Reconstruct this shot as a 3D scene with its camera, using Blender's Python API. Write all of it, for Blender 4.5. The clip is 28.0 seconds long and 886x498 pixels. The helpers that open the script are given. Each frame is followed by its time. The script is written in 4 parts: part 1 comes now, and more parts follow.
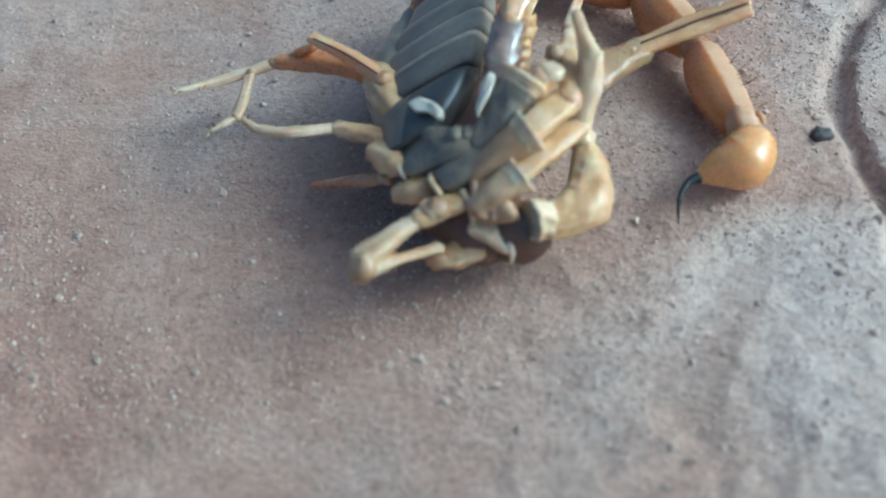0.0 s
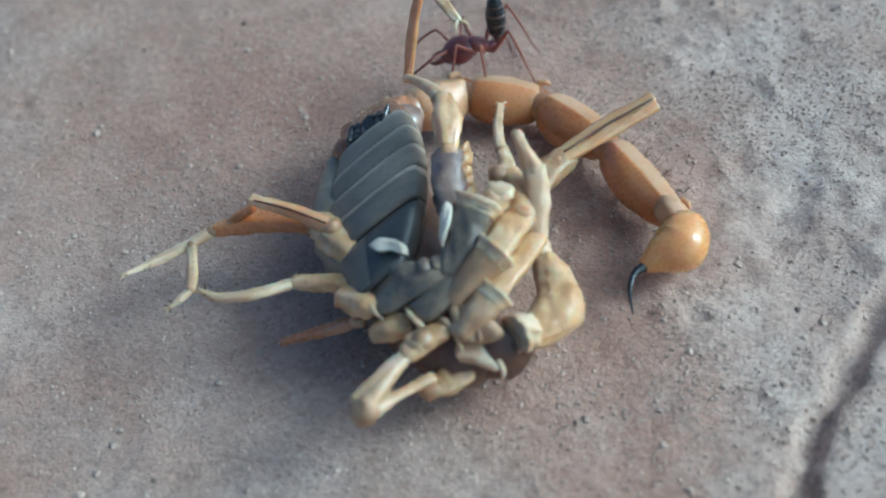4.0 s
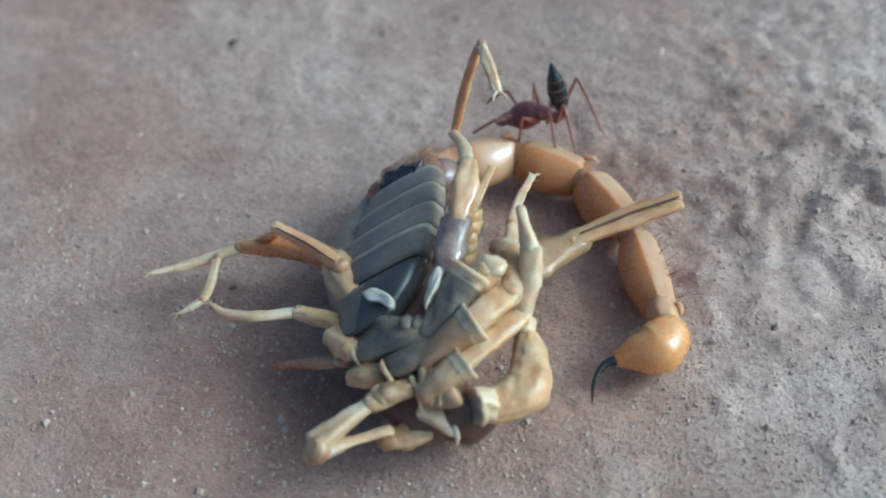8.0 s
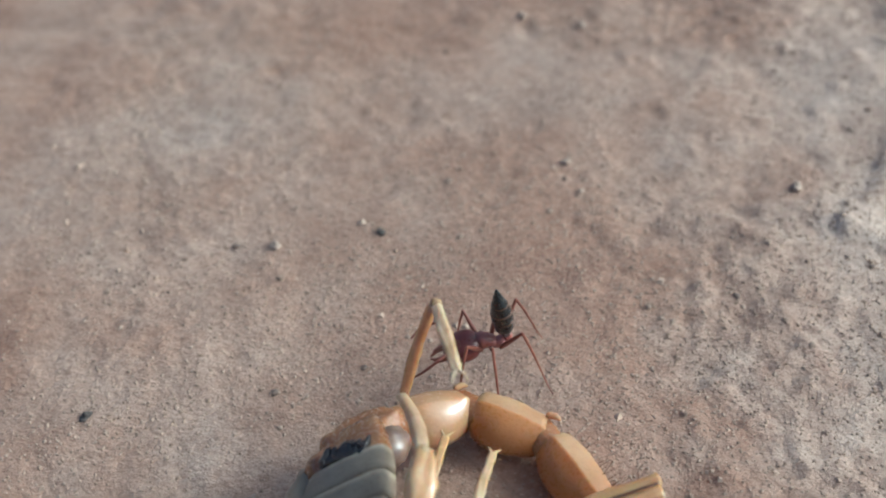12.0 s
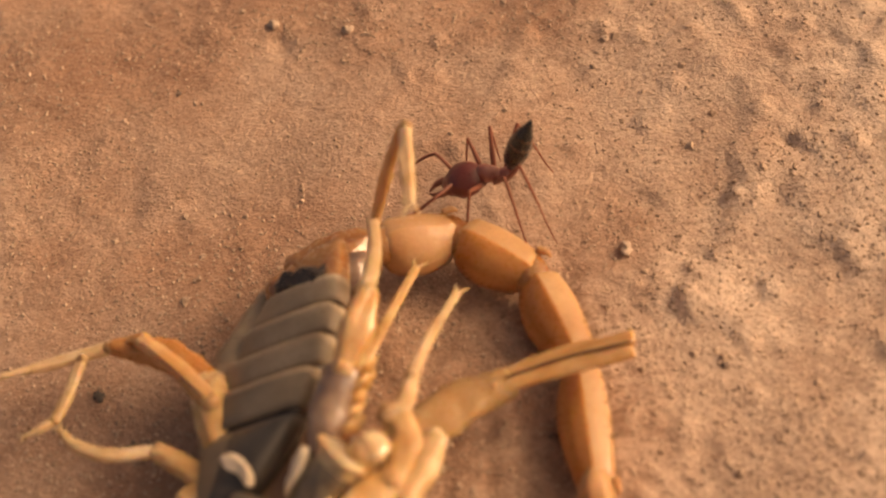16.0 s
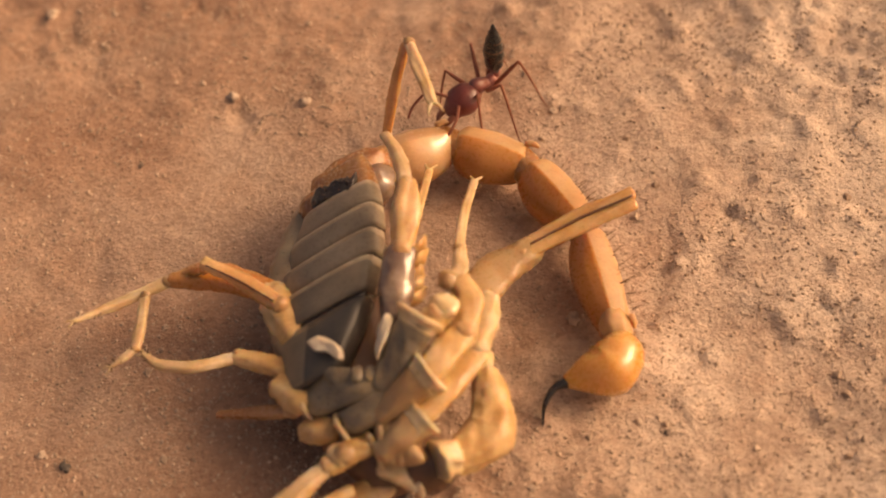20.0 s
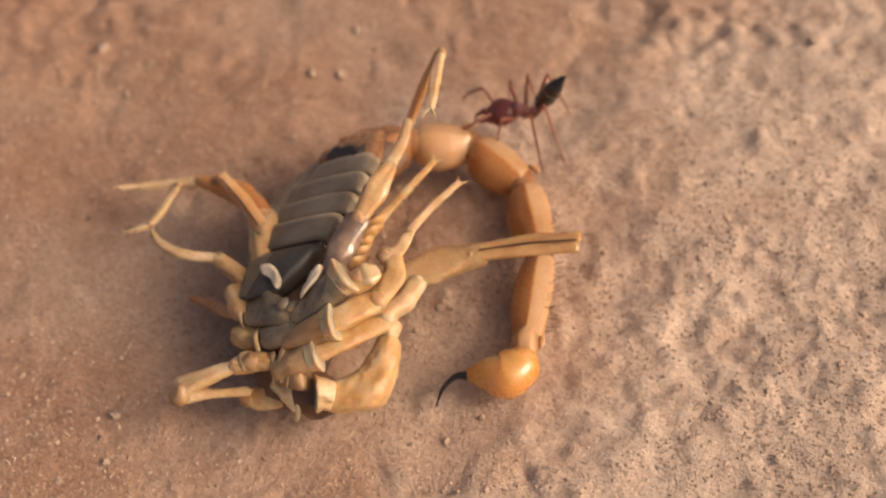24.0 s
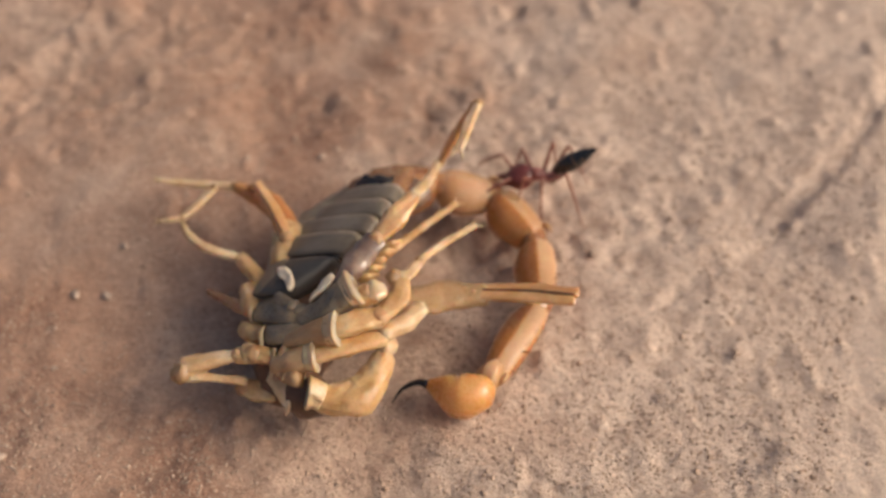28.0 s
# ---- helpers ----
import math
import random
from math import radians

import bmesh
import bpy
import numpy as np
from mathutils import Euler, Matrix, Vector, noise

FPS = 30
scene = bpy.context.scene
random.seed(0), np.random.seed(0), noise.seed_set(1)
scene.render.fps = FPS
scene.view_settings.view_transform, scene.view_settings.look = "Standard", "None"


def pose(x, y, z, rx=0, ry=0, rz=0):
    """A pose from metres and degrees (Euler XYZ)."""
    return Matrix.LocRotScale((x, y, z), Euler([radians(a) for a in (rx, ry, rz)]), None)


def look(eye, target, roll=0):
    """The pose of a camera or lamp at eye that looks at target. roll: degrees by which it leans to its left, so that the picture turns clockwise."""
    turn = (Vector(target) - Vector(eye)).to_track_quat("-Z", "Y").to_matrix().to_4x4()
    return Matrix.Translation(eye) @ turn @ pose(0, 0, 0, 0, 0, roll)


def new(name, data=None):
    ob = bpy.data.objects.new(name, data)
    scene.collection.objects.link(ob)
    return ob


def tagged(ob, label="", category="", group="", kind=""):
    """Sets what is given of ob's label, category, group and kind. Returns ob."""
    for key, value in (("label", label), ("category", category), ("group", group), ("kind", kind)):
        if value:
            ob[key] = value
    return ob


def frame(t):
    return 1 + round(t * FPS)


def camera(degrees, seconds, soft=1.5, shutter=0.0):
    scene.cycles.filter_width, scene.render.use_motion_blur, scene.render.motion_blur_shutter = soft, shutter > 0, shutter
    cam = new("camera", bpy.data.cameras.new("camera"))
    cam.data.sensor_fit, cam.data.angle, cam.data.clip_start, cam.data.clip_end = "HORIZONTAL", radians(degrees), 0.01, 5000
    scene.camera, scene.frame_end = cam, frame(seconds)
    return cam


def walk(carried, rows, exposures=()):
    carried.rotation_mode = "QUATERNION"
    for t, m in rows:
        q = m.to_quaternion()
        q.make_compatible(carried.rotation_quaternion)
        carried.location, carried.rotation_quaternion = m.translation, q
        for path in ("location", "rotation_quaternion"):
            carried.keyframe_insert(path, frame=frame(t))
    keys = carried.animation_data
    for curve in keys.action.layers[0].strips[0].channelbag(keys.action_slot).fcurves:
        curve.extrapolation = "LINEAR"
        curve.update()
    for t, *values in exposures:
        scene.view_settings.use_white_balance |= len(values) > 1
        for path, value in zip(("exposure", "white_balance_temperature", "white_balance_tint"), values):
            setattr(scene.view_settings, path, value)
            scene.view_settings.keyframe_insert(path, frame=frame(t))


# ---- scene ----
# ---- camera ----
MM = 0.001
PATH = [
    (0, -5.4, -71.0, 76.1, 15.76, -48.57, -8.35),
    (0.5, -6.3, -67.1, 77.5, 14.67, -48.24, -8.54),
    (1, -4.0, -62.3, 77.9, 14.94, -46.48, -8.47),
    (1.5, -2.2, -55.9, 77.5, 13.85, -45.84, -8.09),
    (2, -1.9, -51.5, 78.8, 13.43, -46.77, -7.96),
    (2.5, -3.7, -50.6, 77.3, 11.51, -46.03, -6.38),
    (4.5, -0.6, -40.0, 79.7, 16.69, -43.25, -9.92),
    (5, 3.8, -40.4, 77.7, 20.56, -40.58, -7.77),
    (5.5, 3.9, -31.8, 81.2, 22.35, -43.15, -9.63),
    (6, 1.1, -26.6, 81.0, 21.37, -42.83, -8.63),
    (6.5, -1.1, -22.6, 83.5, 20.37, -43.77, -7.74),
    (7, -2.0, -17.7, 84.8, 21.01, -44.26, -7.70),
    (7.5, -3.1, -10.9, 87.8, 18.47, -44.26, -6.41),
    (8, -2.9, -8.5, 85.1, 18.54, -44.16, -6.62),
    (8.5, -6.9, -7.8, 84.4, 15.85, -44.73, -4.14),
    (9, -5.1, 0.9, 88.0, 15.71, -45.28, -4.68),
    (9.5, -5.6, 8.3, 88.2, 16.42, -46.71, -5.81),
    (9.8, -6.5, 10.9, 86.8, 15.50, -48.18, -5.05),
    (10, -5.3, 10.4, 87.1, 16.35, -47.07, -5.51),
    (10.5, -7.8, 10.6, 88.1, 15.80, -46.01, -4.25),
    (11, -5.5, 8.3, 86.7, 15.99, -45.37, -4.17),
    (11.5, -14.2, 17.6, 90.2, 12.67, -42.34, -2.78),
    (13.5, -20.5, 54.1, 89.9, 3.57, -51.24, -4.70),
    (14, -16.6, 54.5, 91.8, 5.22, -51.45, -7.17),
    (14.5, -10.4, 61.8, 89.9, 5.71, -52.79, -8.29),
    (15, -5.8, 64.7, 82.6, 6.60, -52.82, -8.71),
    (15.5, -5.8, 67.4, 80.1, 6.37, -50.32, -8.00),
    (16, -4.0, 74.0, 85.9, 8.68, -53.39, -10.68),
    (16.5, -7.0, 73.9, 84.2, 6.46, -52.67, -8.35),
    (17, -5.3, 75.0, 83.9, 7.32, -52.95, -9.25),
    (17.5, -5.0, 77.7, 87.0, 7.15, -53.89, -9.23),
    (18, -7.9, 81.6, 90.0, 3.06, -55.41, -5.50),
    (18.5, -8.3, 79.3, 88.4, 2.97, -53.31, -5.82),
    (19, -4.6, 77.6, 88.4, 5.01, -53.16, -7.72),
    (19.5, -2.7, 75.0, 89.3, 6.16, -52.56, -8.85),
    (20, -2.9, 74.6, 91.5, 5.77, -52.77, -8.71),
    (20.5, -1.5, 75.6, 90.1, 5.68, -52.97, -8.76),
    (21, -3.0, 76.3, 91.7, 4.19, -50.61, -6.71),
    (21.5, 5.9, 80.4, 97.7, 9.97, -52.85, -9.85),
    (22, 11.6, 83.0, 98.7, 12.48, -52.74, -11.73),
    (22.5, 22.4, 88.2, 103.6, 21.29, -54.48, -13.95),
    (24.5, 36.2, 96.8, 106.4, 29.40, -52.79, -6.20),
    (25, 31.7, 95.8, 103.7, 25.09, -50.30, -3.59),
    (25.5, 31.5, 101.9, 106.4, 24.40, -51.21, -4.02),
    (26, 28.2, 101.0, 106.3, 20.06, -50.92, -0.90),
    (26.5, 34.2, 107.4, 103.9, 21.17, -49.63, -2.18),
    (26.8, 36.6, 106.3, 102.5, 21.04, -49.27, -3.31),
    (27, 34.0, 110.2, 107.6, 19.48, -50.79, -1.96),
    (27.5, 34.7, 108.1, 110.0, 17.79, -50.22, -0.09),
    (28, 35.2, 108.7, 108.1, 16.71, -49.25, 1.39),
]
DRAG = [
    (0, -22.0, 3.1, -0.2),
    (0.5, -22.2, 6.7, -0.3),
    (1, -22.0, 13.4, -2.5),
    (1.5, -22.2, 15.1, 0.8),
    (2, -22.7, 17.4, 4.6),
    (2.5, -22.6, 19.3, 8.8),
    (4.5, -23.3, 38.0, 12.9),
    (5, -24.2, 43.0, 13.8),
    (5.5, -25.2, 47.3, 14.8),
    (6, -25.9, 52.9, 8.8),
    (6.5, -27.5, 58.8, 7.5),
    (7, -28.2, 61.3, 3.8),
    (7.5, -28.8, 61.7, 6.4),
    (8, -28.9, 64.3, 4.7),
    (8.5, -30.0, 70.2, 1.3),
    (9, -30.2, 71.4, 2.1),
    (9.5, -30.8, 73.7, 3.9),
    (9.8, -30.9, 74.6, 6.4),
    (10, -30.9, 74.9, 7.7),
    (10.5, -30.9, 75.5, 7.7),
    (11, -31.7, 77.8, 6.7),
    (11.5, -32.1, 80.3, 4.4),
    (13.5, -28.2, 93.7, -13.6),
    (14, -26.7, 99.6, -17.0),
    (14.5, -26.2, 102.2, -15.8),
    (15, -25.7, 104.3, -12.9),
    (15.5, -22.3, 112.0, -16.7),
    (16, -21.7, 117.9, -15.3),
    (16.5, -21.1, 120.0, -17.1),
    (17, -18.0, 125.7, -15.4),
    (17.5, -17.5, 126.6, -15.9),
    (18, -14.9, 128.2, -15.6),
    (18.5, -13.4, 128.2, -10.5),
    (19, -14.5, 128.4, -3.8),
    (19.5, -14.4, 132.6, -4.7),
    (20, -14.6, 133.0, -4.7),
    (20.5, -14.0, 140.5, -13.8),
    (21, -12.5, 145.8, -17.2),
    (21.5, -11.0, 148.3, -16.8),
    (22, -10.3, 149.2, -15.6),
    (22.5, -10.6, 149.7, -9.3),
    (24.5, -6.7, 159.8, -2.9),
    (25, -4.9, 164.8, -5.8),
    (25.5, -5.3, 165.7, -7.4),
    (26, -3.9, 170.1, -11.6),
    (26.5, -3.0, 174.1, -15.1),
    (26.8, -2.6, 176.2, -14.1),
    (27, -2.1, 177.6, -13.4),
    (27.5, 0.4, 181.5, -14.9),
    (28, 2.0, 185.9, -17.0),
]
# the ant beside the tail: seconds, place in the scorpion's space, turn, lift of the abdomen
ANT_WAY = [
    (0, 4.8, 23.6, -160, 40),
    (2, 4.5, 23.5, -162, 40),
    (4.5, 4.2, 24.4, -200, 20),
    (5, 3.9, 24.4, -212, 14),
    (6, 4.3, 24.3, -206, 14),
    (7, 4.5, 24.1, -192, 26),
    (7.5, 5.2, 24.1, -182, 38),
    (8, 5.1, 23.8, -188, 36),
    (8.5, 4.9, 23.9, -194, 28),
    (9, 5.4, 24.2, -176, 38),
    (10, 4.2, 24.2, -152, 33),
    (11, 4.0, 23.9, -176, 40),
    (11.5, 3.9, 25.2, -178, 42),
    (13.5, 4.3, 24.3, -131, -3),
    (14, 4.4, 25.0, -154, 8),
    (14.5, 4.7, 24.9, -134, -6),
    (15, 4.4, 24.4, -124, -22),
    (15.5, 5.0, 23.9, -154, 2),
    (16, 4.3, 24.3, -164, 6),
    (17, 4.5, 23.9, -134, 3),
    (18, 4.1, 24.2, -164, 25),
    (19, 4.7, 24.5, -141, 26),
    (20, 5.4, 23.9, -140, 24),
    (21, 5.2, 23.8, -176, 14),
    (22, 4.9, 24.1, -156, -5),
    (25, 4.8, 23.4, -164, -3),
    (26, 5.1, 24.1, -169, 0),
    (26.5, 5.6, 24.0, -157, -6),
    (27, 5.4, 24.9, -153, -12),
    (28, 5.9, 23.1, -150, -20),
]
TAIL_SWING = [(0, 6.5), (2, 7), (5, 2.5), (6, 0.5), (7, 0), (8, 1), (8.5, -4.5), (9, -5), (9.5, 3), (10, 5.5), (11, 6), (13.5, 4), (17, 2.5), (19, 4), (20, -2.5), (21, -2.5), (22, 1), (25, 0), (26, -1), (27, -1.5), (28, -11)]
LEG_FOLD = [(0, 0), (7, -2), (11, -10), (12.2, -26), (13.5, -50), (28, -56)]
FOOT_FOLD = [(0, 0), (5, 0), (8, 35), (11, 60), (12.2, 75), (13.5, 85), (28, 88)]
EXPOSURES = [
    (0.0, 0.13, 4100, -19),
    (1.0, 0.49, 4100, -19),
    (2.0, 0.15, 4100, -19),
    (5.0, -0.03, 4130, -18),
    (9.0, -0.03, 4190, -18),
    (10.0, -0.01, 4560, -13),
    (11.0, -0.01, 4780, -12),
    (14.0, -0.28, 6830, 6),
    (15.0, -0.37, 10400, 21),
    (16.0, -0.21, 12200, 25),
    (21.0, -0.11, 11200, 24),
    (22.5, -0.11, 8520, 16),
    (25.0, -0.19, 7860, 15),
    (27.0, -0.21, 7660, 13),
    (28.0, -0.20, 6760, 8),
]


def eye_pose(x, y, z, yaw, pitch, roll):
    return pose(x * MM, y * MM, z * MM, 90 + pitch, 0, yaw) @ pose(0, 0, 0, 0, 0, roll)


cam = camera(35.23, 28.0, soft=2.0)
cam.data.dof.use_dof, cam.data.dof.focus_distance, cam.data.dof.aperture_fstop = True, 0.113, 28.0
walk(cam, [(t, eye_pose(*row)) for t, *row in PATH], EXPOSURES)

# ---- daylight: a veiled sun from the far right and a hazy sky ----
SUN_TURN, SUN_HEIGHT = 76.0, 34.0
world = bpy.data.worlds.new("sky")
scene.world = world
world.use_nodes = True
sky = world.node_tree.nodes.new("ShaderNodeTexSky")
sky.sky_type, sky.sun_disc = "NISHITA", False
sky.dust_density, sky.air_density, sky.ozone_density = 8.0, 0.6, 0.2
sky.sun_elevation, sky.sun_rotation = radians(SUN_HEIGHT), radians(SUN_TURN)
back = world.node_tree.nodes["Background"]
back.inputs["Strength"].default_value = 0.15
world.node_tree.links.new(sky.outputs[0], back.inputs["Color"])
sun_data = bpy.data.lights.new("sun", "SUN")
sun_data.energy, sun_data.angle, sun_data.color = 0.85, radians(18), (1.0, 0.93, 0.84)
sun = new("sun", sun_data)
a, e = radians(SUN_TURN), radians(SUN_HEIGHT)
sun.matrix_world = look((math.sin(a) * math.cos(e), math.cos(a) * math.cos(e), math.sin(e)), (0, 0, 0))


# ---- materials ----
def shader(name, rough=0.5, **inputs):
    mat = bpy.data.materials.new(name)
    mat.use_nodes = True
    tree = mat.node_tree
    bsdf = tree.nodes["Principled BSDF"]
    bsdf.inputs["Roughness"].default_value = rough
    for key, value in inputs.items():
        bsdf.inputs[key.replace("_", " ")].default_value = value
    return mat, tree, bsdf


def node(tree, kind, **values):
    n = tree.nodes.new(kind)
    for key, value in values.items():
        n.inputs[key.replace("_", " ")].default_value = value
    return n


def noise_node(tree, coord, scale, detail=4.0, rough=0.55):
    n = node(tree, "ShaderNodeTexNoise", Scale=scale, Detail=detail, Roughness=rough)
    tree.links.new(coord, n.inputs["Vector"])
    return n.outputs["Fac"]


def ramp(tree, fac, stops):
    n = tree.nodes.new("ShaderNodeValToRGB")
    while len(n.color_ramp.elements) < len(stops):
        n.color_ramp.elements.new(0.5)
    for el, (p, c) in zip(n.color_ramp.elements, stops):
        el.position, el.color = p, (*c, 1)
    tree.links.new(fac, n.inputs[0])
    return n.outputs["Color"]


def mixed(tree, fac, one, two, mode="MIX"):
    n = tree.nodes.new("ShaderNodeMix")
    n.data_type, n.blend_type = "RGBA", mode
    for value, socket in ((fac, n.inputs[0]), (one, n.inputs[6]), (two, n.inputs[7])):
        if hasattr(value, "links"):
            tree.links.new(value, socket)
        elif isinstance(value, tuple):
            socket.default_value = (*value, 1)
        else:
            socket.default_value = value
    return n.outputs[2]


def bumped(tree, bsdf, heights, distance):
    last = None
    for fac, strength in heights:
        b = node(tree, "ShaderNodeBump", Strength=strength, Distance=distance)
        tree.links.new(fac, b.inputs["Height"])
        if last is not None:
            tree.links.new(last, b.inputs["Normal"])
        last = b.outputs["Normal"]
    tree.links.new(last, bsdf.inputs["Normal"])


def shell(name, dark, mid, pale, rough, sss=0.25, coat=0.0, scale=260.0, fine=3400.0, bump=0.12, depth=0.0012, speck=0.35):
    """Horny skin of an arthropod: mottled at two scales, slightly see-through."""
    mat, tree, bsdf = shader(name, rough)
    co = tree.nodes.new("ShaderNodeTexCoord").outputs["Object"]
    big, small = noise_node(tree, co, scale, 3), noise_node(tree, co, fine, 3)
    colour = ramp(tree, big, [(0.3, dark), (0.5, mid), (0.72, pale)])
    spots = ramp(tree, small, [(0.3, (0.66, 0.6, 0.54)), (0.5, (1.0, 1.0, 1.0))])
    colour = mixed(tree, speck, colour, spots, "MULTIPLY")
    tree.links.new(colour, bsdf.inputs["Base Color"])
    gloss = node(tree, "ShaderNodeMapRange", From_Min=0.3, From_Max=0.7, To_Min=rough * 0.75, To_Max=min(1.0, rough * 1.5))
    tree.links.new(small, gloss.inputs["Value"])
    tree.links.new(gloss.outputs[0], bsdf.inputs["Roughness"])
    bsdf.inputs["Subsurface Weight"].default_value = sss
    bsdf.inputs["Subsurface Radius"].default_value = (1.0, 0.5, 0.22)
    bsdf.inputs["Subsurface Scale"].default_value = depth
    bsdf.inputs["Coat Weight"].default_value = coat
    bsdf.inputs["Coat Roughness"].default_value = 0.07
    bumped(tree, bsdf, [(big, bump * 0.5), (small, bump)], 0.0003)
    return mat


AMBER = shell("amber_shell", (0.44, 0.165, 0.045), (0.53, 0.22, 0.068), (0.60, 0.29, 0.11), 0.28, 0.6, 0.45, 150.0, depth=0.0016, speck=0.15)
PALE_AMBER = shell("pale_amber_shell", (0.50, 0.27, 0.13), (0.58, 0.335, 0.175), (0.66, 0.43, 0.26), 0.2, 0.6, 0.8, 180.0, depth=0.002, speck=0.2)
# amber paled by dust, and by sky light painted into the colour
DUSTY_SKYLIT = shell("dusty_skylit_amber_shell", (0.46, 0.235, 0.105), (0.53, 0.30, 0.15), (0.60, 0.38, 0.22), 0.42, 0.5, 0.2, 200.0, depth=0.0014)
TELSON = shell("bright_amber_shell", (0.57, 0.25, 0.07), (0.65, 0.325, 0.10), (0.70, 0.39, 0.145), 0.25, 0.85, 0.6, 150.0, bump=0.04, depth=0.003, speck=0.08)
HONEY = shell("honey_shell", (0.50, 0.25, 0.09), (0.62, 0.355, 0.16), (0.71, 0.48, 0.27), 0.16, 0.6, 1.0, 300.0, depth=0.001)
CREAM = shell("cream_shell", (0.50, 0.315, 0.16), (0.64, 0.445, 0.265), (0.74, 0.585, 0.405), 0.38, 0.5, 0.2, 380.0, depth=0.0008)
PEARL = shell("pearly_shell", (0.60, 0.40, 0.22), (0.70, 0.52, 0.33), (0.78, 0.64, 0.46), 0.1, 0.5, 1.0, 300.0, bump=0.03)
CHALK = shell("chalky_shell", (0.60, 0.46, 0.33), (0.72, 0.60, 0.46), (0.79, 0.70, 0.57), 0.55, 0.1, 0.1, 600.0, bump=0.3)
TAN = shell("tan_shell", (0.48, 0.265, 0.10), (0.62, 0.385, 0.185), (0.73, 0.525, 0.305), 0.38, 0.55, 0.2, 420.0, bump=0.16, depth=0.0009)
COXA = shell("leg_base_shell", (0.125, 0.098, 0.072), (0.215, 0.163, 0.11), (0.36, 0.26, 0.155), 0.3, 0.3, 0.35, 330.0)
RUSSET = shell("russet_shell", (0.26, 0.10, 0.04), (0.38, 0.17, 0.07), (0.50, 0.27, 0.13), 0.22, 0.6, 0.6, 200.0)
SLATE = shell("slate_shell", (0.034, 0.032, 0.033), (0.06, 0.053, 0.048), (0.13, 0.102, 0.076), 0.42, 0.05, 0.25, 180.0, speck=0.6)
SLATE_PALE = shell("pale_slate_shell", (0.13, 0.105, 0.08), (0.20, 0.16, 0.118), (0.28, 0.225, 0.165), 0.4, 0.1, 0.2, 220.0, speck=0.6)
BAND = shell("pale_band_shell", (0.36, 0.28, 0.20), (0.44, 0.35, 0.255), (0.52, 0.43, 0.32), 0.42, 0.2, 0.2, 500.0, speck=0.5)
TAUPE = shell("taupe_shell", (0.20, 0.158, 0.116), (0.275, 0.22, 0.163), (0.36, 0.29, 0.215), 0.42, 0.15, 0.2, 240.0, speck=0.6)
MEMBRANE = shell("brown_membrane", (0.16, 0.12, 0.085), (0.26, 0.20, 0.14), (0.36, 0.285, 0.20), 0.34, 0.3, 0.4)
PLUM = shell("plum_shell", (0.13, 0.08, 0.066), (0.23, 0.15, 0.115), (0.38, 0.27, 0.20), 0.16, 0.4, 0.9, 500.0)
BROWN = shell("brown_shell", (0.085, 0.038, 0.021), (0.15, 0.07, 0.038), (0.22, 0.12, 0.068), 0.4, 0.2, 0.2)
ROSY = shell("rosy_brown_shell", (0.32, 0.175, 0.082), (0.45, 0.275, 0.145), (0.58, 0.40, 0.235), 0.4, 0.5, 0.2, 420.0, bump=0.2, depth=0.0008)
DARK = shell("dark_shell", (0.012, 0.007, 0.006), (0.028, 0.016, 0.012), (0.09, 0.05, 0.032), 0.18, 0.0, 1.0, 900.0, bump=0.8)
STING = shell("black_horn", (0.008, 0.006, 0.006), (0.015, 0.011, 0.010), (0.03, 0.02, 0.015), 0.22, 0.0, 0.5)
CLEAR = shell("see_through_shell", (0.50, 0.29, 0.13), (0.61, 0.39, 0.20), (0.70, 0.51, 0.31), 0.28, 0.5, 0.3, bump=0.1)
CLEAR.node_tree.nodes["Principled BSDF"].inputs["Alpha"].default_value = 0.6
ANT_RED = shell("red_ant_shell", (0.13, 0.026, 0.022), (0.21, 0.05, 0.044), (0.30, 0.09, 0.08), 0.34, 0.15, 0.25)
ANT_PINK = shell("rosy_ant_shell", (0.25, 0.08, 0.065), (0.36, 0.13, 0.11), (0.46, 0.20, 0.17), 0.3, 0.3, 0.3)
ANT_LEG = shell("ant_leg_shell", (0.20, 0.06, 0.04), (0.29, 0.10, 0.066), (0.38, 0.16, 0.11), 0.4, 0.1)
ANT_BLACK = shell("black_ant_shell", (0.008, 0.009, 0.010), (0.014, 0.016, 0.018), (0.028, 0.03, 0.032), 0.25, 0.0, 0.4)
HAIR = shell("bristle", (0.10, 0.05, 0.02), (0.16, 0.08, 0.03), (0.25, 0.14, 0.06), 0.5, 0.0)


def grain_node(tree, coord, scale):
    """Rounded grains: high at each grain's middle, low in the joints."""
    v = node(tree, "ShaderNodeTexVoronoi", Scale=scale)
    tree.links.new(coord, v.inputs["Vector"])
    flip = node(tree, "ShaderNodeMapRange", From_Min=0.0, From_Max=0.8, To_Min=1.0, To_Max=0.0)
    tree.links.new(v.outputs["Distance"], flip.inputs["Value"])
    return flip.outputs[0], v.outputs["Color"]


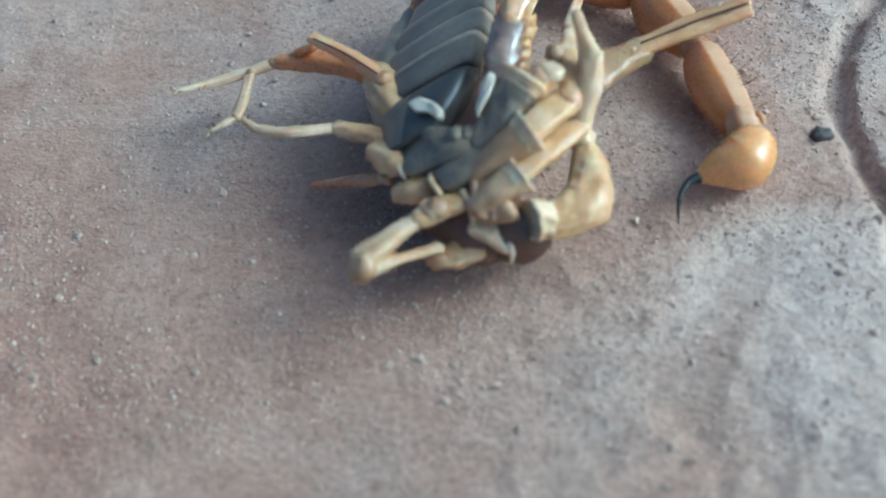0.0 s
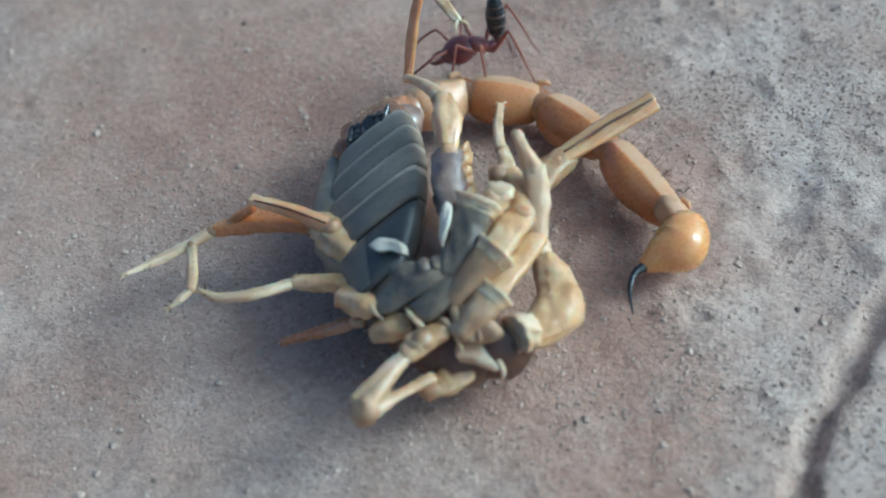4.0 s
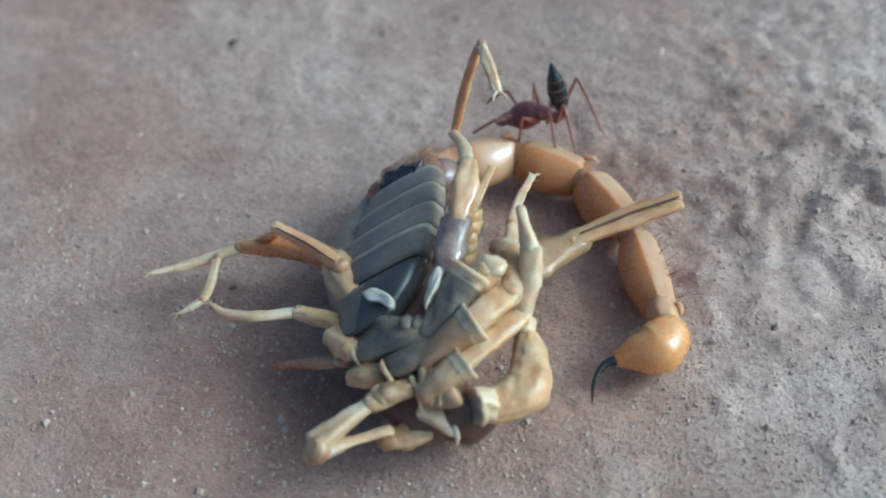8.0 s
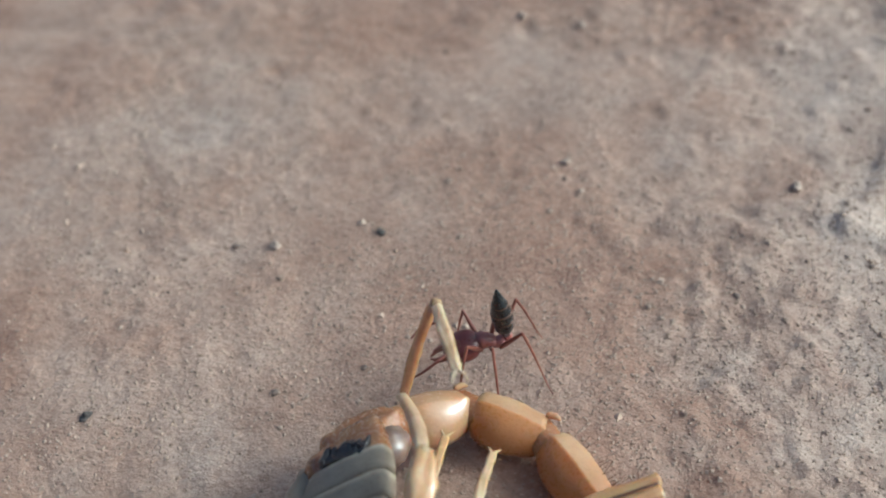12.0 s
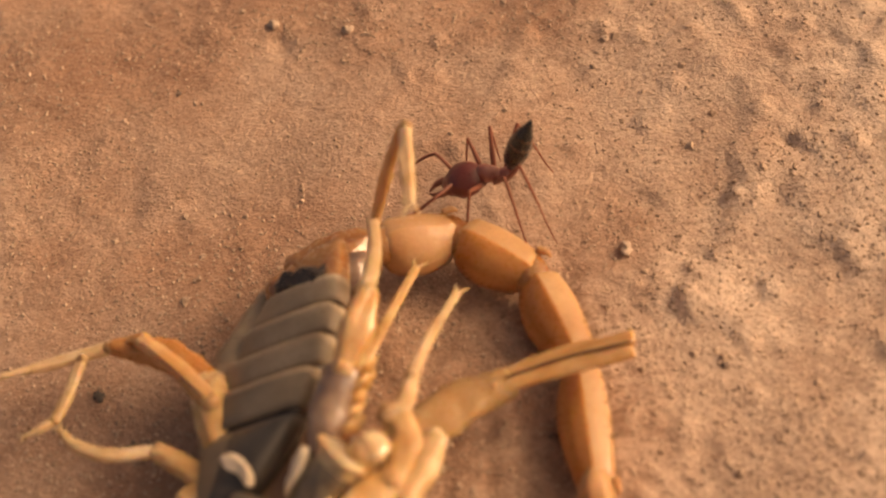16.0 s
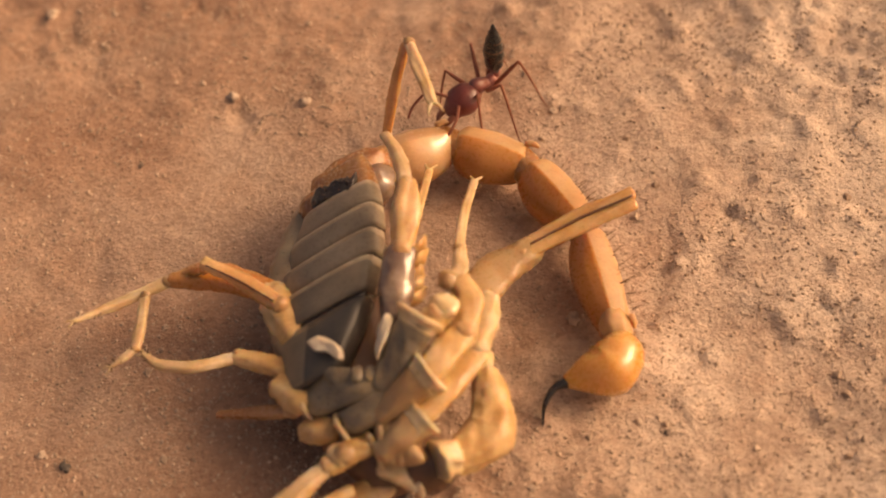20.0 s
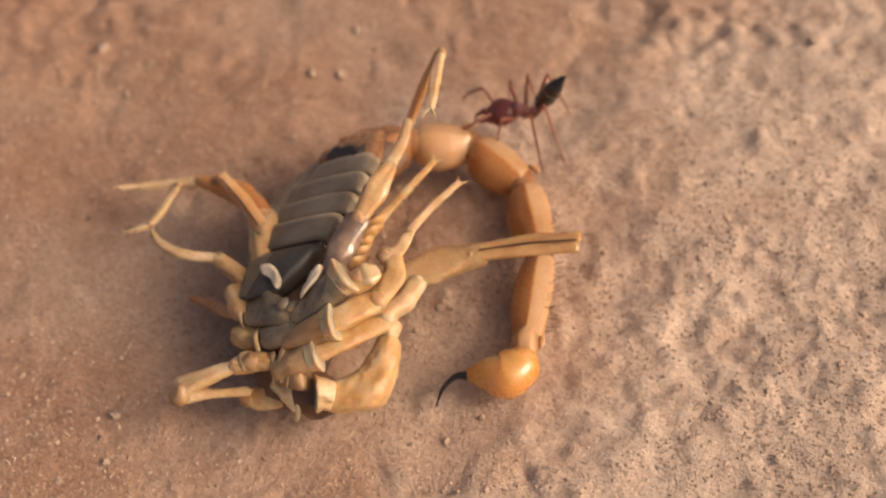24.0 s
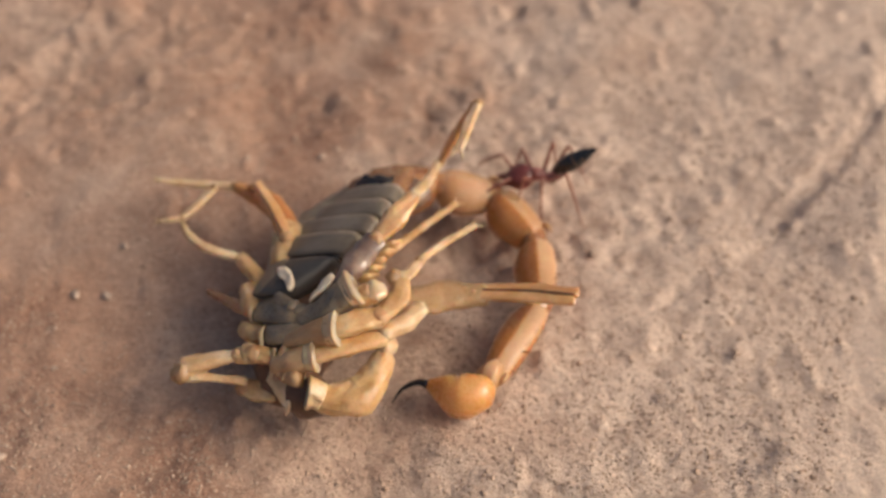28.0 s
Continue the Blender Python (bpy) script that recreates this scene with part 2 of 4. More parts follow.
def ground_material():
    mat, tree, bsdf = shader("dusty_ground", 0.65)
    bsdf.inputs["Specular IOR Level"].default_value = 0.5
    bsdf.inputs["Sheen Weight"].default_value, bsdf.inputs["Sheen Roughness"].default_value = 0.12, 0.5
    bsdf.inputs["Sheen Tint"].default_value = (1.0, 0.95, 0.9, 1.0)
    co = tree.nodes.new("ShaderNodeTexCoord").outputs["Object"]
    broad, mid = noise_node(tree, co, 26, 6, 0.62), noise_node(tree, co, 150, 5, 0.62)
    fine, crumb, dust = noise_node(tree, co, 620, 4, 0.65), noise_node(tree, co, 1900, 4, 0.7), noise_node(tree, co, 5200, 2, 0.6)
    sand, sand_tint = grain_node(tree, co, 2600)
    # reddish earth, painted darker than its own to dim the left side
    red = ramp(tree, broad, [(0.34, (0.33, 0.18, 0.118)), (0.46, (0.41, 0.25, 0.175)), (0.57, (0.455, 0.315, 0.24)), (0.68, (0.49, 0.375, 0.305))])
    blot = ramp(tree, mid, [(0.28, (0.76, 0.70, 0.68)), (0.45, (0.96, 0.94, 0.93)), (0.7, (1.10, 1.09, 1.08))])
    sep = tree.nodes.new("ShaderNodeSeparateXYZ")
    tree.links.new(co, sep.inputs[0])
    edge = node(tree, "ShaderNodeMath")
    edge.operation = "MULTIPLY_ADD"
    edge.inputs[1].default_value, edge.inputs[2].default_value = 9.0, 0.02
    tree.links.new(sep.outputs["X"], edge.inputs[0])
    add = tree.nodes.new("ShaderNodeMath")
    tree.links.new(edge.outputs[0], add.inputs[0])
    tree.links.new(noise_node(tree, co, 60, 6, 0.65), add.inputs[1])
    # pale crust to the right; its contrast also paints the light's falloff leftwards
    crust_falloff = ramp(tree, add.outputs[0], [(0.42, (0.0, 0.0, 0.0)), (0.74, (1.0, 1.0, 1.0))])
    colour = mixed(tree, crust_falloff, red, (0.605, 0.48, 0.39))
    colour = mixed(tree, 0.85, colour, blot, "MULTIPLY")
    split = tree.nodes.new("ShaderNodeSeparateColor")
    tree.links.new(sand_tint, split.inputs[0])
    grains = ramp(tree, split.outputs[0], [(0.0, (0.62, 0.55, 0.52)), (0.12, (0.86, 0.82, 0.80)), (0.5, (1.0, 1.0, 1.0)), (0.9, (1.10, 1.08, 1.06)), (1.0, (1.28, 1.25, 1.22))])
    colour = mixed(tree, 0.6, colour, grains, "MULTIPLY")
    # low spots of the fine relief darkened, their shade painted into the colour
    hollow = ramp(tree, fine, [(0.30, (0.80, 0.72, 0.68)), (0.42, (0.95, 0.92, 0.90)), (0.55, (1.0, 1.0, 1.0)), (0.72, (1.12, 1.1, 1.08))])
    colour = mixed(tree, 0.6, colour, hollow, "MULTIPLY")
    chips = ramp(tree, crumb, [(0.30, (0.76, 0.69, 0.65)), (0.42, (0.92, 0.89, 0.87)), (0.58, (1.03, 1.03, 1.03)), (0.70, (1.3, 1.28, 1.26))])
    colour = mixed(tree, 0.55, colour, chips, "MULTIPLY")
    tree.links.new(colour, bsdf.inputs["Base Color"])
    bumped(tree, bsdf, [(mid, 0.22), (fine, 0.25), (crumb, 0.5), (sand, 0.1), (dust, 0.22)], 0.0006)
    return mat


def stone(name, colour, spread=0.35, low=0.6, high=1.3):
    mat, tree, bsdf = shader(name, 0.85)
    co = tree.nodes.new("ShaderNodeTexCoord").outputs["Object"]
    fac = noise_node(tree, co, 900, 4)
    lo, hi = tuple(c * (1 - spread) for c in colour), tuple(min(1, c * (1 + spread)) for c in colour)
    tint = ramp(tree, fac, [(0.3, lo), (0.7, hi)])
    rand = node(tree, "ShaderNodeNewGeometry").outputs["Random Per Island"]
    tint = mixed(tree, 1.0, tint, ramp(tree, rand, [(0.0, (low, low * 0.93, low * 0.88)), (0.5, (1.0, 1.0, 1.0)), (1.0, (high, high * 0.97, high * 0.94))]), "MULTIPLY")
    tree.links.new(tint, bsdf.inputs["Base Color"])
    bumped(tree, bsdf, [(fac, 0.5)], 0.0003)
    return mat


GROUND = ground_material()
DARK_STONE = stone("dark_stone", (0.10, 0.082, 0.072))
GREY_STONE = stone("grey_stone", (0.21, 0.15, 0.12))
SAND = stone("sand_grain", (0.46, 0.34, 0.262), 0.15, 0.76, 1.22)
CLOD = stone("pale_earth_clod", (0.47, 0.355, 0.28), 0.2)


# ---- mesh helpers: sizes in millimetres ----
def mesh_of(name, verts, faces, material, smooth=True):
    me = bpy.data.meshes.new(name)
    me.from_pydata([tuple(c * MM for c in v) for v in verts], [], faces)
    if smooth:
        bm = bmesh.new()
        bm.from_mesh(me)
        bmesh.ops.recalc_face_normals(bm, faces=bm.faces)
        bm.to_mesh(me)
        bm.free()
    me.polygons.foreach_set("use_smooth", [smooth] * len(me.polygons))
    me.materials.append(material)
    me.update()
    return me


def part(name, shape, material, parent, label="", at=(0, 0, 0)):
    ob = new(name, mesh_of(name, *shape, material))
    ob.parent = parent
    ob.location = tuple(c * MM for c in at)
    return tagged(ob, label)


def curve_points(pts, steps):
    """A smooth line through the joints, with the parameter of each point."""
    p = [Vector(v) for v in pts]
    p = [2 * p[0] - p[1]] + p + [2 * p[-1] - p[-2]]
    out = []
    for i in range(1, len(p) - 2):
        for s in range(steps):
            u = s / steps
            a0, a1, a2, a3 = p[i - 1 : i + 3]
            out.append((0.5 * (2 * a1 + (a2 - a0) * u + (2 * a0 - 5 * a1 + 4 * a2 - a3) * u * u + (3 * a1 - a0 - 3 * a2 + a3) * u**3), i - 1 + u))
    out.append((p[-2], len(p) - 3.0))
    return out


def tube(pts, radii, sides=12, steps=5, flat=1.0, up=(0, 0, 1), wobble=0.0, seed=0, boxy=2.0, turn=0.0, closed=True, dome=1.0, crease=0.0, mouth=False):
    """A tapered limb along pts. flat: height over width; wobble: uneven skin; boxy: how square its section is, turned by turn radians; crease: folds of dry skin; mouth: a flared, hollow far end."""
    line = curve_points(pts, steps)
    verts, faces, up = [], [], Vector(up)
    rows = []
    n = len(line)
    for k, (c, u) in enumerate(line):
        i = min(int(u), len(radii) - 2)
        r = radii[i] + (radii[i + 1] - radii[i]) * (u - i)
        rows.append((c, r, u))
    if closed:
        d0, d1 = (rows[1][0] - rows[0][0]).normalized(), (rows[-1][0] - rows[-2][0]).normalized()
        head = [(rows[0][0] - d0 * rows[0][1] * h * dome, rows[0][1] * s, 0) for h, s in ((0.62, 0.25), (0.5, 0.62), (0.26, 0.88))]
        tail = [(rows[-1][0] + d1 * rows[-1][1] * h * dome, rows[-1][1] * s, n) for h, s in ((0.26, 0.88), (0.5, 0.62), (0.62, 0.25))]
        if mouth:
            c, r = rows[-1][0], rows[-1][1]
            tail = [(c + d1 * r * h, r * s, n) for h, s in ((0.08, 1.03), (0.16, 1.05), (0.22, 1.0), (0.20, 0.9), (0.02, 0.8), (-0.5, 0.7))]
        rows = head + rows + tail
    for k, (c, r, u) in enumerate(rows):
        d = (rows[min(k + 1, len(rows) - 1)][0] - rows[max(k - 1, 0)][0]).normalized()
        side = d.cross(up)
        side = side.normalized() if side.length > 1e-3 else Vector((1, 0, 0))
        top = side.cross(d)
        for s in range(sides):
            a = 2 * math.pi * s / sides
            q = r / (abs(math.cos(a + turn)) ** boxy + abs(math.sin(a + turn)) ** boxy) ** (1 / boxy)
            if wobble:
                spot = Vector((c.x * 0.7 + 1.1 * math.cos(a) + seed * 7.3, c.y * 0.7 + 1.1 * math.sin(a), c.z * 0.7))
                q *= 1 + wobble * (noise.noise(spot) + 0.5 * noise.noise(spot * 2.7))
            if crease:
                spot = Vector((c.x * 0.55 + 2.2 * math.cos(a) + seed * 3.1, c.y * 0.55 + 2.2 * math.sin(a), c.z * 0.55))
                q *= 1 + crease * (0.35 - 1.6 * abs(noise.noise(spot)) - 0.5 * abs(noise.noise(spot * 2.3)))
            verts.append(c + side * (q * math.cos(a)) + top * (q * flat * math.sin(a)))
    m = len(rows)
    for k in range(m - 1):
        for s in range(sides):
            t = (s + 1) % sides
            faces.append((k * sides + s, k * sides + t, (k + 1) * sides + t, (k + 1) * sides + s))
    faces.append(tuple(range(sides))[::-1])
    faces.append(tuple((m - 1) * sides + s for s in range(sides)))
    return verts, faces


def lump(centre, size, turn=(0, 0, 0), rough=0.15, seed=0, rings=9, sides=14, freq=0.8):
    """An uneven rounded body."""
    c, m = Vector(centre), pose(0, 0, 0, *turn).to_3x3()
    verts, faces = [], []
    for k in range(rings + 1):
        b = math.pi * (k + 0.15 * (k == 0) - 0.15 * (k == rings)) / rings
        for s in range(sides):
            a = 2 * math.pi * s / sides
            v = Vector((math.sin(b) * math.cos(a), math.sin(b) * math.sin(a), math.cos(b)))
            q = 1 + rough * noise.noise(v * (freq * 2.2) + Vector((seed * 5.1, seed * 1.7, 0)))
            verts.append(c + m @ Vector((v.x * size[0] * q, v.y * size[1] * q, v.z * size[2] * q)))
    for k in range(rings):
        for s in range(sides):
            t = (s + 1) % sides
            faces.append((k * sides + s, (k + 1) * sides + s, (k + 1) * sides + t, k * sides + t))
    faces.append(tuple(range(sides)))
    faces.append(tuple(rings * sides + s for s in range(sides))[::-1])
    return verts, faces


def joined(*shapes):
    verts, faces = [], []
    for v, f in shapes:
        n = len(verts)
        verts += list(v)
        faces += [tuple(i + n for i in q) for q in f]
    return verts, faces


# ---- the ground: one sheet, fine along the drag, that goes on to the horizon ----
def lattice(x, y, cell, seed):
    """Smooth random heights of about -1 to 1 on a lattice of that cell size."""
    rng = np.random.default_rng(seed)
    table = rng.uniform(-1, 1, (128, 128))
    u, v = x / cell, y / cell
    i, j = np.floor(u).astype(int), np.floor(v).astype(int)
    fu, fv = u - i, v - j
    fu, fv = fu * fu * (3 - 2 * fu), fv * fv * (3 - 2 * fv)
    at = lambda p, q: table[p % 128, q % 128]
    return (at(i, j) * (1 - fu) + at(i + 1, j) * fu) * (1 - fv) + (at(i, j + 1) * (1 - fu) + at(i + 1, j + 1) * fu) * fv


def groove(x, y, line, wide, deep):
    best = np.full(x.shape, 1e9)
    for (ax, ay), (bx, by) in zip(line, line[1:]):
        dx, dy = bx - ax, by - ay
        u = np.clip(((x - ax) * dx + (y - ay) * dy) / (dx * dx + dy * dy), 0, 1)
        best = np.minimum(best, np.hypot(x - ax - u * dx, y - ay - u * dy))
    best = best + 0.7 * lattice(x, y, 2.5, 77)
    return -deep * np.exp(-((best / wide) ** 4)) + 0.04 * deep * np.exp(-(((best - 2.2 * wide) / (1.2 * wide)) ** 2))


CRACKS = [
    ([(9, -4), (6.6, 4), (5, 9), (4.2, 14), (5.4, 19), (8.6, 27), (12, 34), (15, 42), (22, 56)], 1.0, 1.25),
    ([(41, 215), (45, 224), (48, 232), (50, 242), (55, 259)], 1.1, 0.5),
    ([(12, 152), (11, 147), (9.8, 141), (8.2, 135), (4.5, 131)], 1.4, -0.28),
    ([(9.8, 141), (13.5, 144.5), (19, 145)], 1.2, -0.2),
]


# small hollows in the crust: x, y, radius, depth
PITS = [
    (-66.8, 54.9, 1.6, 0.6), (0.9, 43.5, 1.0, 0.6), (-10.4, 73.9, 1.8, 0.5), (-18.4, 78.6, 1.8, 0.45), (-2.4, 30.4, 1.3, 0.5),
    (-54.3, 150.7, 2.0, 0.5), (-21.5, 135.4, 1.3, 0.7), (4.6, 128.8, 1.8, 0.5), (14.2, 145.2, 1.7, 0.8), (19.9, 145.1, 1.3, 0.8),
    (-28.2, 161.0, 1.5, 0.6), (-33.1, 175.3, 1.6, 0.8), (20.1, 133.0, 1.4, 0.5), (0.5, 217.2, 1.8, 1.0), (-35.6, 198.5, 1.6, 0.7),
    (-40.9, 188.3, 1.6, 0.8), (-20.1, 194.6, 1.3, 0.7), (-11.0, 214.9, 1.4, 0.7), (-15.8, 207.6, 1.2, 0.6), (-25.1, 224.6, 1.5, 0.7), (4.4, 237.4, 2.0, 1.0),
]


def turned(x, y, degrees):
    c, s = math.cos(radians(degrees)), math.sin(radians(degrees))
    return x * c - y * s + 300.0, x * s + y * c + 300.0


def ground_height(x, y):
    bumpy = 0.5 + 0.5 * np.tanh((x + 8 + 14 * lattice(*turned(x, y, 17), 40, 5)) / 14)
    bumpy = bumpy * (0.3 + 0.7 * np.clip((y - 30) / 40, 0, 1))
    bumpy = np.maximum(bumpy, 0.8 * (0.5 + 0.5 * np.tanh((y - 172) / 14)))
    rough = np.clip(0.55 + 0.6 * lattice(*turned(x, y, 71), 22, 9), 0.15, 1.2)
    h = 0.8 * lattice(*turned(x, y, 33), 36, 1) + (0.28 + 0.5 * bumpy) * lattice(*turned(x, y, 58), 9.5, 2)
    h += (0.12 + 0.38 * bumpy) * rough * lattice(*turned(x, y, 21), 3.7, 3)
    h += (0.12 + 0.30 * bumpy) * rough * lattice(*turned(x, y, 47), 1.7, 4) + (0.09 + 0.15 * bumpy) * rough * lattice(*turned(x, y, 11), 0.9, 6)
    h -= (0.3 + 0.3 * bumpy) * np.clip(lattice(*turned(x, y, 39), 2.6, 8) - 0.55, 0, 1)
    h += (0.15 + 0.75 * bumpy) * np.clip(lattice(*turned(x, y, 65), 2.1, 10) - 0.45, 0, 1)
    for px, py, r, deep in PITS:
        u = (np.hypot(x - px, (y - py) * 1.3) + 0.7 * r * lattice(x + px, y, 0.9, 15)) / r
        h += deep * (0.08 * np.exp(-((u - 1.5) / 0.45) ** 2) - 0.8 * np.exp(-(u**2) * 2.2))
    for line, wide, deep in CRACKS:
        h += groove(x, y, line, wide, deep)
    near = np.exp(-((np.maximum(0, np.hypot(x, y - 100) - 250) / 200) ** 2))
    return h * near - 0.35


def build_ground():
    step = 0.4
    out = 80 * 1.35 ** np.arange(1, 23)
    xs = np.r_[-80 - out[::-1], np.arange(-80, 72, step), 72 + out]
    ys = np.r_[-40 - out[::-1], np.arange(-40, 272, step), 272 + out]
    gx, gy = np.meshgrid(xs, ys, indexing="ij")
    co = np.stack([gx, gy, ground_height(gx, gy)], -1).reshape(-1, 3) * MM
    nx, ny = len(xs), len(ys)
    i, j = np.meshgrid(np.arange(nx - 1), np.arange(ny - 1), indexing="ij")
    a = (i * ny + j).ravel()
    quads = np.stack([a, a + ny, a + ny + 1, a + 1], 1)
    me = bpy.data.meshes.new("ground")
    me.vertices.add(len(co))
    me.vertices.foreach_set("co", co.ravel())
    me.loops.add(quads.size)
    me.loops.foreach_set("vertex_index", quads.ravel())
    me.polygons.add(len(quads))
    me.polygons.foreach_set("loop_start", np.arange(0, quads.size, 4))
    me.polygons.foreach_set("use_smooth", np.ones(len(quads), bool))
    me.update(calc_edges=True)
    me.materials.append(GROUND)
    return tagged(new("ground", me), "dusty pinkish-grey rough earth with grit", "ground", kind="structure")


build_ground()


# ---- the dead scorpion on its back, built round its own base point ----
BX, BY = -22.0, 3.0


def at(x, y, z):
    return (x - BX, y - BY, z)


def limb(*pts):
    return [at(*p) for p in pts]


scorpion = tagged(new("scorpion"), "dead amber scorpion lying belly-up with curled tail", "scorpion")


TAIL_HINGE = at(-6.7, 14.4, 2.1)


SECTION = [(1.0, 0.55), (0.75, 0.72), (0.4, 0.86), (0.06, 0.97), (-0.02, 0.98), (-0.1, 0.95), (-0.42, 0.82), (-0.75, 0.55), (-0.97, 0.18), (-1.06, -0.25), (-1.0, -0.65), (-0.7, -0.98), (0.1, -1.08), (0.8, -0.92), (1.02, -0.45), (1.08, 0.1), (1.06, 0.45)]


def tail_segment(p, q, w, seed):
    """A keeled tail joint from p to q, flat on its outer top, swollen on its inner side; and the faces of its top,
    coloured paler for dust and sky light.
    """
    p, q = Vector(p), Vector(q)
    d = (q - p).normalized()
    out = d.cross(Vector((0, 0, 1))).normalized() * -1
    up = out.cross(d) * -1
    if up.z < 0:
        up = -up
    verts, faces = [], []
    n, m, span = 16, len(SECTION), (q - p).length
    for i in range(n + 1):
        u = i / n
        bulge = math.sin(math.pi * min(1, u**0.9 * 0.92 + 0.05)) ** 0.85
        flare = max(0, u - 0.82) / 0.18
        cap = 0.62 if i == 0 else 0.86 if i == 1 else 0.66 if i == n else 0.93 if i == n - 1 else 1
        row = []
        for a, h in SECTION:
            a2 = a * (0.34 + 0.74 * bulge) if a < 0 else a * (0.70 + 0.24 * bulge + 0.08 * flare)
            h2 = h * (0.66 + 0.28 * bulge + (0.14 * flare if h > 0.9 else 0.03 * flare))
            k = w * cap * (1 + 0.05 * noise.noise((a * 2 + seed * 9, h * 2, u * 5)))
            row.append(p + d * (span * u) + out * (a2 * k) + up * (h2 * k))
        verts += row
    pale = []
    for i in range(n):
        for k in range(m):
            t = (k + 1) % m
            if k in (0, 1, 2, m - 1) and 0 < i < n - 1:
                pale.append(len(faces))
            faces.append((i * m + k, i * m + t, (i + 1) * m + t, (i + 1) * m + k))
    faces += [tuple(range(m))[::-1], tuple(n * m + k for k in range(m))]
    return (verts, faces), pale, out


def build_tail():
    joints = [(-27.4, 14.4, 5.2), (-22.9, 20.2, 3.9), (-17.7, 23.0, 2.8), (-11.4, 20.9, 2.2), (-6.7, 14.4, 2.1), (-3.9, 4.7, 2.1)]
    wide = [2.4, 2.05, 2.0, 1.9, 1.7]
    end = None
    for k, (p, q) in enumerate(zip(joints, joints[1:])):
        p, q, w = Vector(p), Vector(q), wide[k]
        hinge = Vector(TAIL_HINGE) if k == 4 else Vector((0, 0, 0))
        a, z = (Vector(at(*(p + (q - p) * u))) - hinge for u in (0.0, 1.0))
        shape, pale, out = tail_segment(a, z, w, k)
        d = (z - a).normalized()
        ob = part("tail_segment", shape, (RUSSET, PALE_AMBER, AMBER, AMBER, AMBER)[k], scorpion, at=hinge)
        # paler top faces: partly dust, partly sky light put into the colour
        ob.data.materials.append((RUSSET, PALE_AMBER, DUSTY_SKYLIT, DUSTY_SKYLIT, DUSTY_SKYLIT)[k])
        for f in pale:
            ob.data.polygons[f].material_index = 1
        part("joint_skin", tube([a - d * 0.9, a + d * 0.8], [w * 0.7, w * 0.74], 14, 3, crease=0.15), RUSSET, ob, "soft reddish skin of the joint")
        teeth = [tube([z - d * 0.5 + out * (w * s) + Vector((0, 0, h * w)), z + d * 0.15 + out * (w * s * 1.04) + Vector((0, 0, h * w * 1.1)), z + d * 0.5 + out * (w * s) + Vector((0, 0, h * w * 0.95))], [0.3, 0.26, 0.12], 7, 3) for s, h in ((0.85, 0.5),)]
        if k:
            part("keel_tooth", joined(*teeth), DUSTY_SKYLIT, ob, "blunt tooth where the keel ends")
        if k >= 3:
            bristles = []
            for n in range(22):
                root = a + (z - a) * random.uniform(0.1, 0.95) + out * w * random.uniform(0.6, 1.0) + Vector((0, 0, random.uniform(-0.2, 1.3)))
                tip = root + out * random.uniform(0.7, 1.7) + d * random.uniform(-0.5, 0.5) + Vector((0, 0, random.uniform(0, 0.9)))
                bristles.append(tube([root, (root + tip) / 2, tip], [0.03, 0.025, 0.01], 4, 1))
            part("bristles", joined(*bristles), HAIR, ob, "fine dark bristles")
        if k == 4:
            end = ob
    h = Vector(TAIL_HINGE)
    shift = lambda *pts: [Vector(at(*p)) - h for p in pts]
    part("telson", tube(shift((-3.8, 4.0, 2.4), (-3.5, 2.6, 2.6), (-4.1, 1.2, 2.5), (-5.7, 0.7, 2.3), (-7.1, 0.2, 2.1)), [1.0, 1.95, 2.2, 1.55, 0.65], 26, 7, 0.95, wobble=0.05, crease=0.05), TELSON, end, "glossy orange bulb at the tail's end")
    part("collar", tube(shift((-4.0, 5.4, 2.6), (-3.7, 4.5, 2.8), (-3.4, 3.7, 2.7)), [1.2, 1.35, 1.0], 20, 5, crease=0.3, seed=5), DUSTY_SKYLIT, end, "wrinkled pale collar before the bulb")
    part("sting", tube(shift((-6.9, 0.2, 2.1), (-8.1, -0.5, 2.2), (-8.8, -1.8, 1.7), (-8.9, -3.1, 0.6)), [0.5, 0.3, 0.19, 0.05], 10, 5), STING, end, "curved black sting")
    return end


TAIL_END = build_tail()


